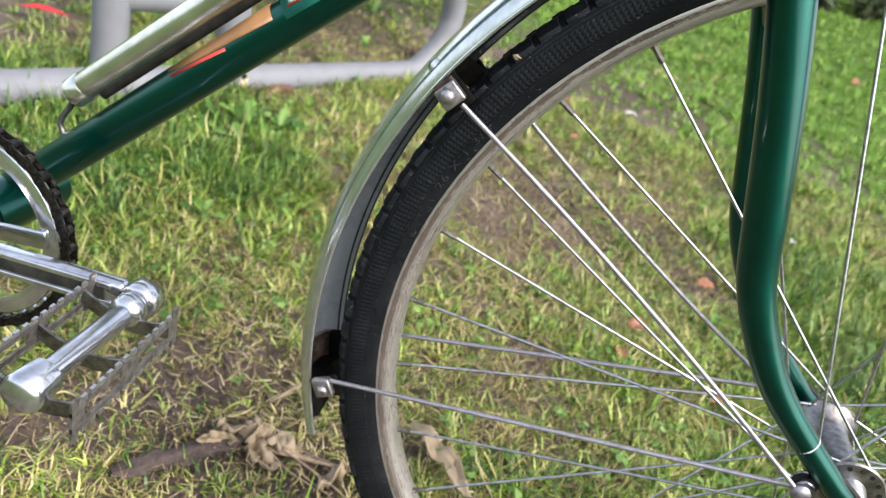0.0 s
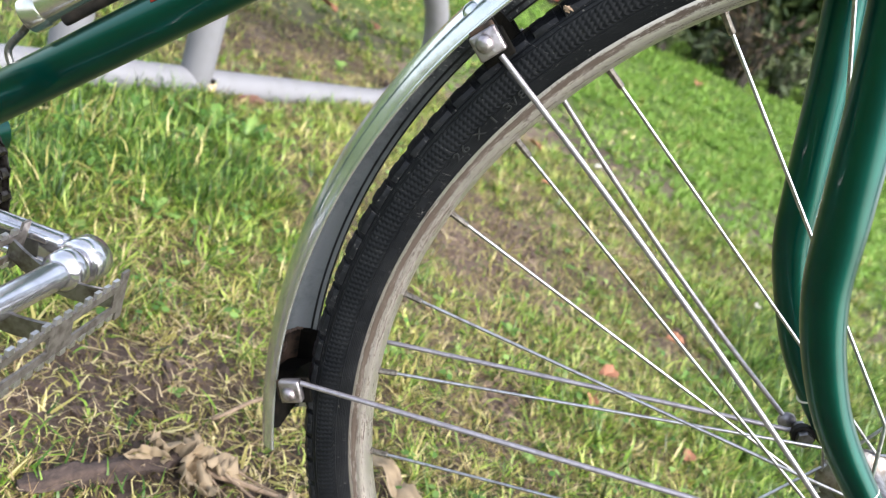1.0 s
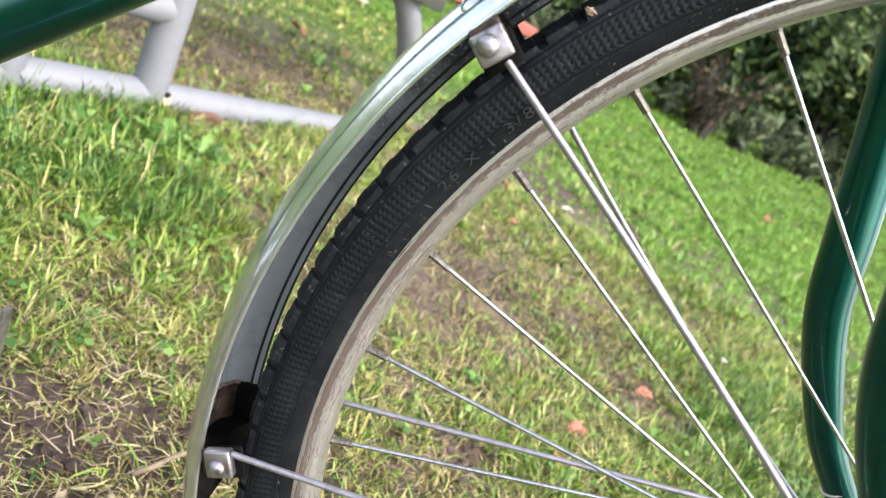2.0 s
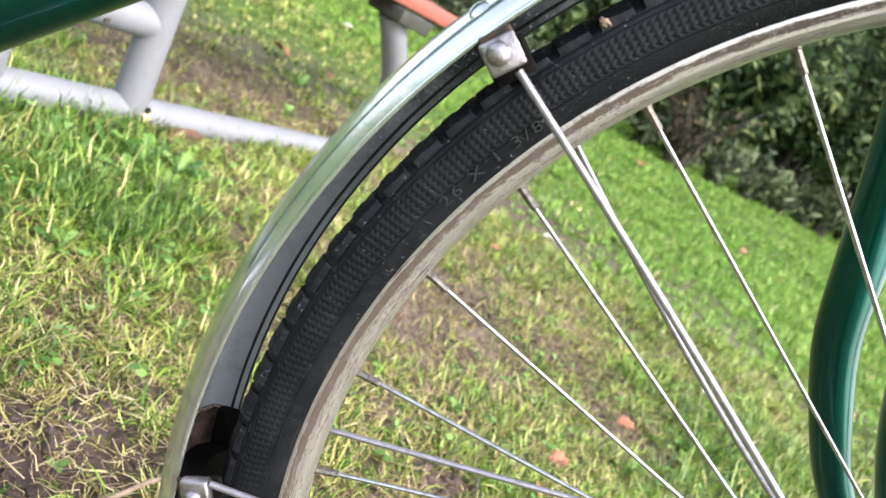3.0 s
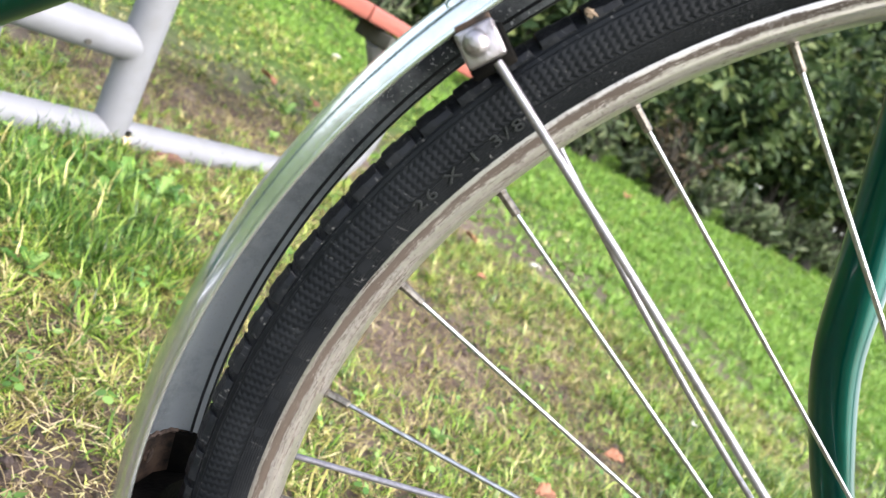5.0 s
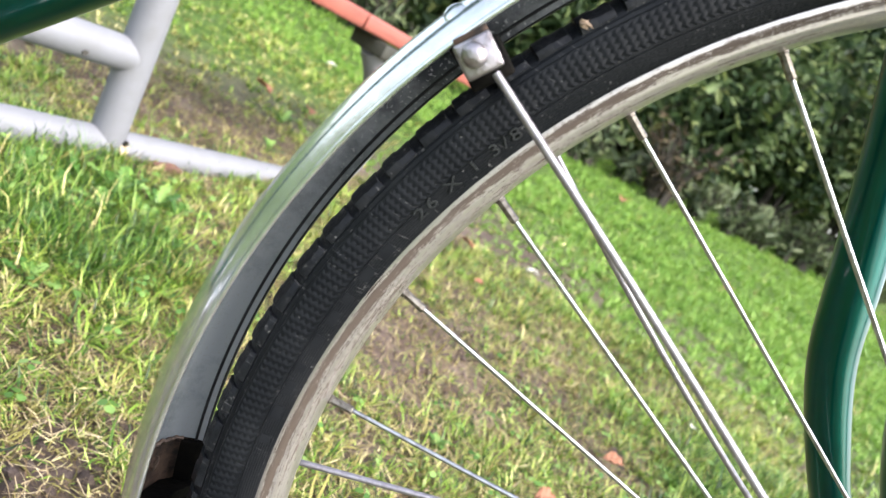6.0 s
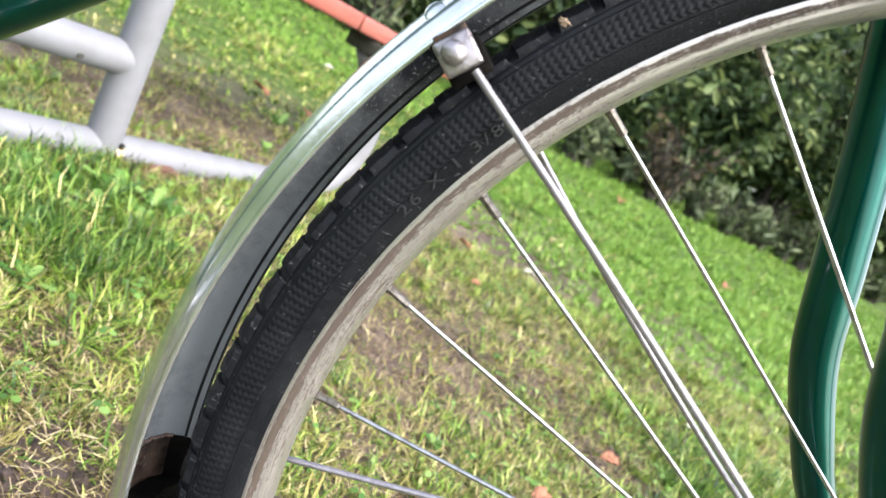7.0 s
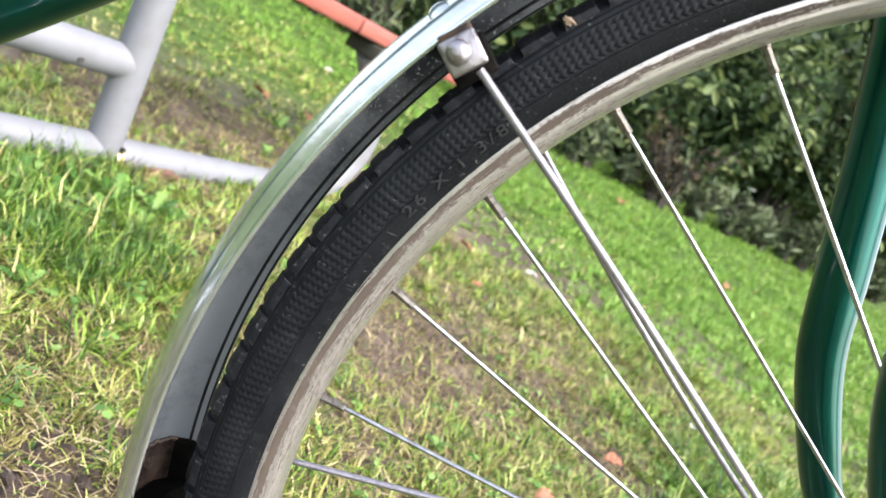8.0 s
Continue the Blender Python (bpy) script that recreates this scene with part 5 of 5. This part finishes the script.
def cage_plate(x, z, tilt):
    """Upright plate along the pedal with two long slots and ears, and the row of teeth on both its edges, in brighter
    metal to carry their highlights.
    """
    bm, teeth = bmesh.new(), bmesh.new()
    long, half, thick = 0.100, 0.0088, 0.0014
    for sg in (-1, 1):
        box((thick, long, 0.0046), Matrix.Translation((0, 0, sg * (half - 0.0023))), 0.0, bm)
        for k in range(12):
            u = -long / 2 + 0.010 + (long - 0.020) * k / 11
            box((thick * 1.3, 0.0038, 0.0032), Matrix.Translation((0, u, sg * (half + 0.0012))), 0.0, teeth)
        for u in (-1, 1):
            box((thick * 1.06, 0.0055, 0.0052), Matrix.Translation((0, u * (long / 2 - 0.0026), sg * (half + 0.0024))), 0.0, bm)
    for u, w in ((-long / 2 + 0.005, 0.010), (0, 0.016), (long / 2 - 0.005, 0.010)):
        box((thick * 0.96, w, 2 * half - 0.004), Matrix.Translation((0, u, 0)), 0.0, bm)
    m = Matrix.Translation((x, (C0.y + C1.y) / 2, z)) @ pose(0, 0, 0, 0, tilt, 0)
    bm.transform(m)
    teeth.transform(Matrix.Translation((0, 0, 0.0245)) @ m)
    plate = bp("cage_plate", bm, CAGE, pedal, smooth=False)
    # Brighter metal than the plate: the sky's highlight on the teeth as colour
    part("teeth", teeth, STEEL, plate, "teeth with their highlight put into a brighter metal", smooth=False)


cage_plate(-0.4265, 0.2835, -4)
cage_plate(-0.4835, 0.2835, 4)
for yy in (-0.0965, -0.137, -0.1775):
    pts = smooth_path([(-0.4265, yy, 0.2850), (-0.436, yy, 0.2815), (-0.446, yy, 0.279), (-0.456, yy, 0.278), (-0.466, yy, 0.279), (-0.475, yy, 0.2815), (-0.4835, yy, 0.2850)], 4)
    bm = bmesh.new()
    rows = [[bm.verts.new(p + Vector((0, dy, dz))) for dy in (-0.0009, 0.0009) for dz in (-0.0055, 0.0045)] for p in pts]
    for p, q in zip(rows, rows[1:]):
        for j, l in ((0, 1), (1, 3), (3, 2), (2, 0)):
            bm.faces.new((p[j], p[l], q[l], q[j]))
    bmesh.ops.recalc_face_normals(bm, faces=bm.faces)
    bp("cage_strap", bm, CHROME_DULL, pedal, smooth=False)

# ---- pump ----
pump = empty("bicycle_pump", "chromed bicycle pump clipped along the frame's tube", "pump", at=(-0.575, 0, 0.353))
p0 = Vector((-0.5655, 0, 0.3610))


def pp(name, bm, material, label=""):
    bmesh.ops.translate(bm, verts=bm.verts, vec=-pump.location)
    return part(name, bm, material, pump, label)


pp("barrel", tube([p0 + DOWN * 0.004, p0 + DOWN * 0.36], 0.0098, 24), PUMP)
pp("end_cap", tube([p0, p0 + DOWN * 0.001, p0 + DOWN * 0.012, p0 + DOWN * 0.013], [0.0085, 0.0104, 0.0104, 0.0098], 24), PUMP)
q = p0 + DOWN * 0.0
peg = AT - DOWN * 0.0885 + Vector((-DOWN.z, 0, DOWN.x)) * 0.0135
pp("peg", tube(smooth_path([peg - Vector((0, 0, 0.002)), peg + Vector((-0.004, 0, 0.008)), p0 - DOWN * 0.006 + Vector((0.003, 0, -0.004)), p0 + DOWN * 0.002], 5), 0.0022, 10), CHROME_DULL, "bent steel pump peg")
# Strip added to darken the pump's lower side
c = p0 + Vector((DOWN.z, 0, -DOWN.x)) * 0.0105 + DOWN * 0.02
pp("underside_strip", tube([c, c + DOWN * 0.28], 0.0035, 10), BLACK, "black strip along the underside")

# more dandelions in the lush grass before the bench rail
for x, y, size in ((-0.78, 0.74, 0.075), (-0.73, 0.70, 0.07), (-0.84, 0.70, 0.07), (-0.69, 0.76, 0.065), (-0.88, 0.58, 0.065), (-0.80, 0.60, 0.06), (-0.74, 0.64, 0.06), (-0.66, 0.58, 0.05), (-0.95, 0.55, 0.065), (-0.77, 0.50, 0.05)):
    rosette(x, y, size * 0.82, 8, LOBED, "dandelion_plant", "green rosette of lobed dandelion leaves in the grass", "weed", WEED, 0.95)
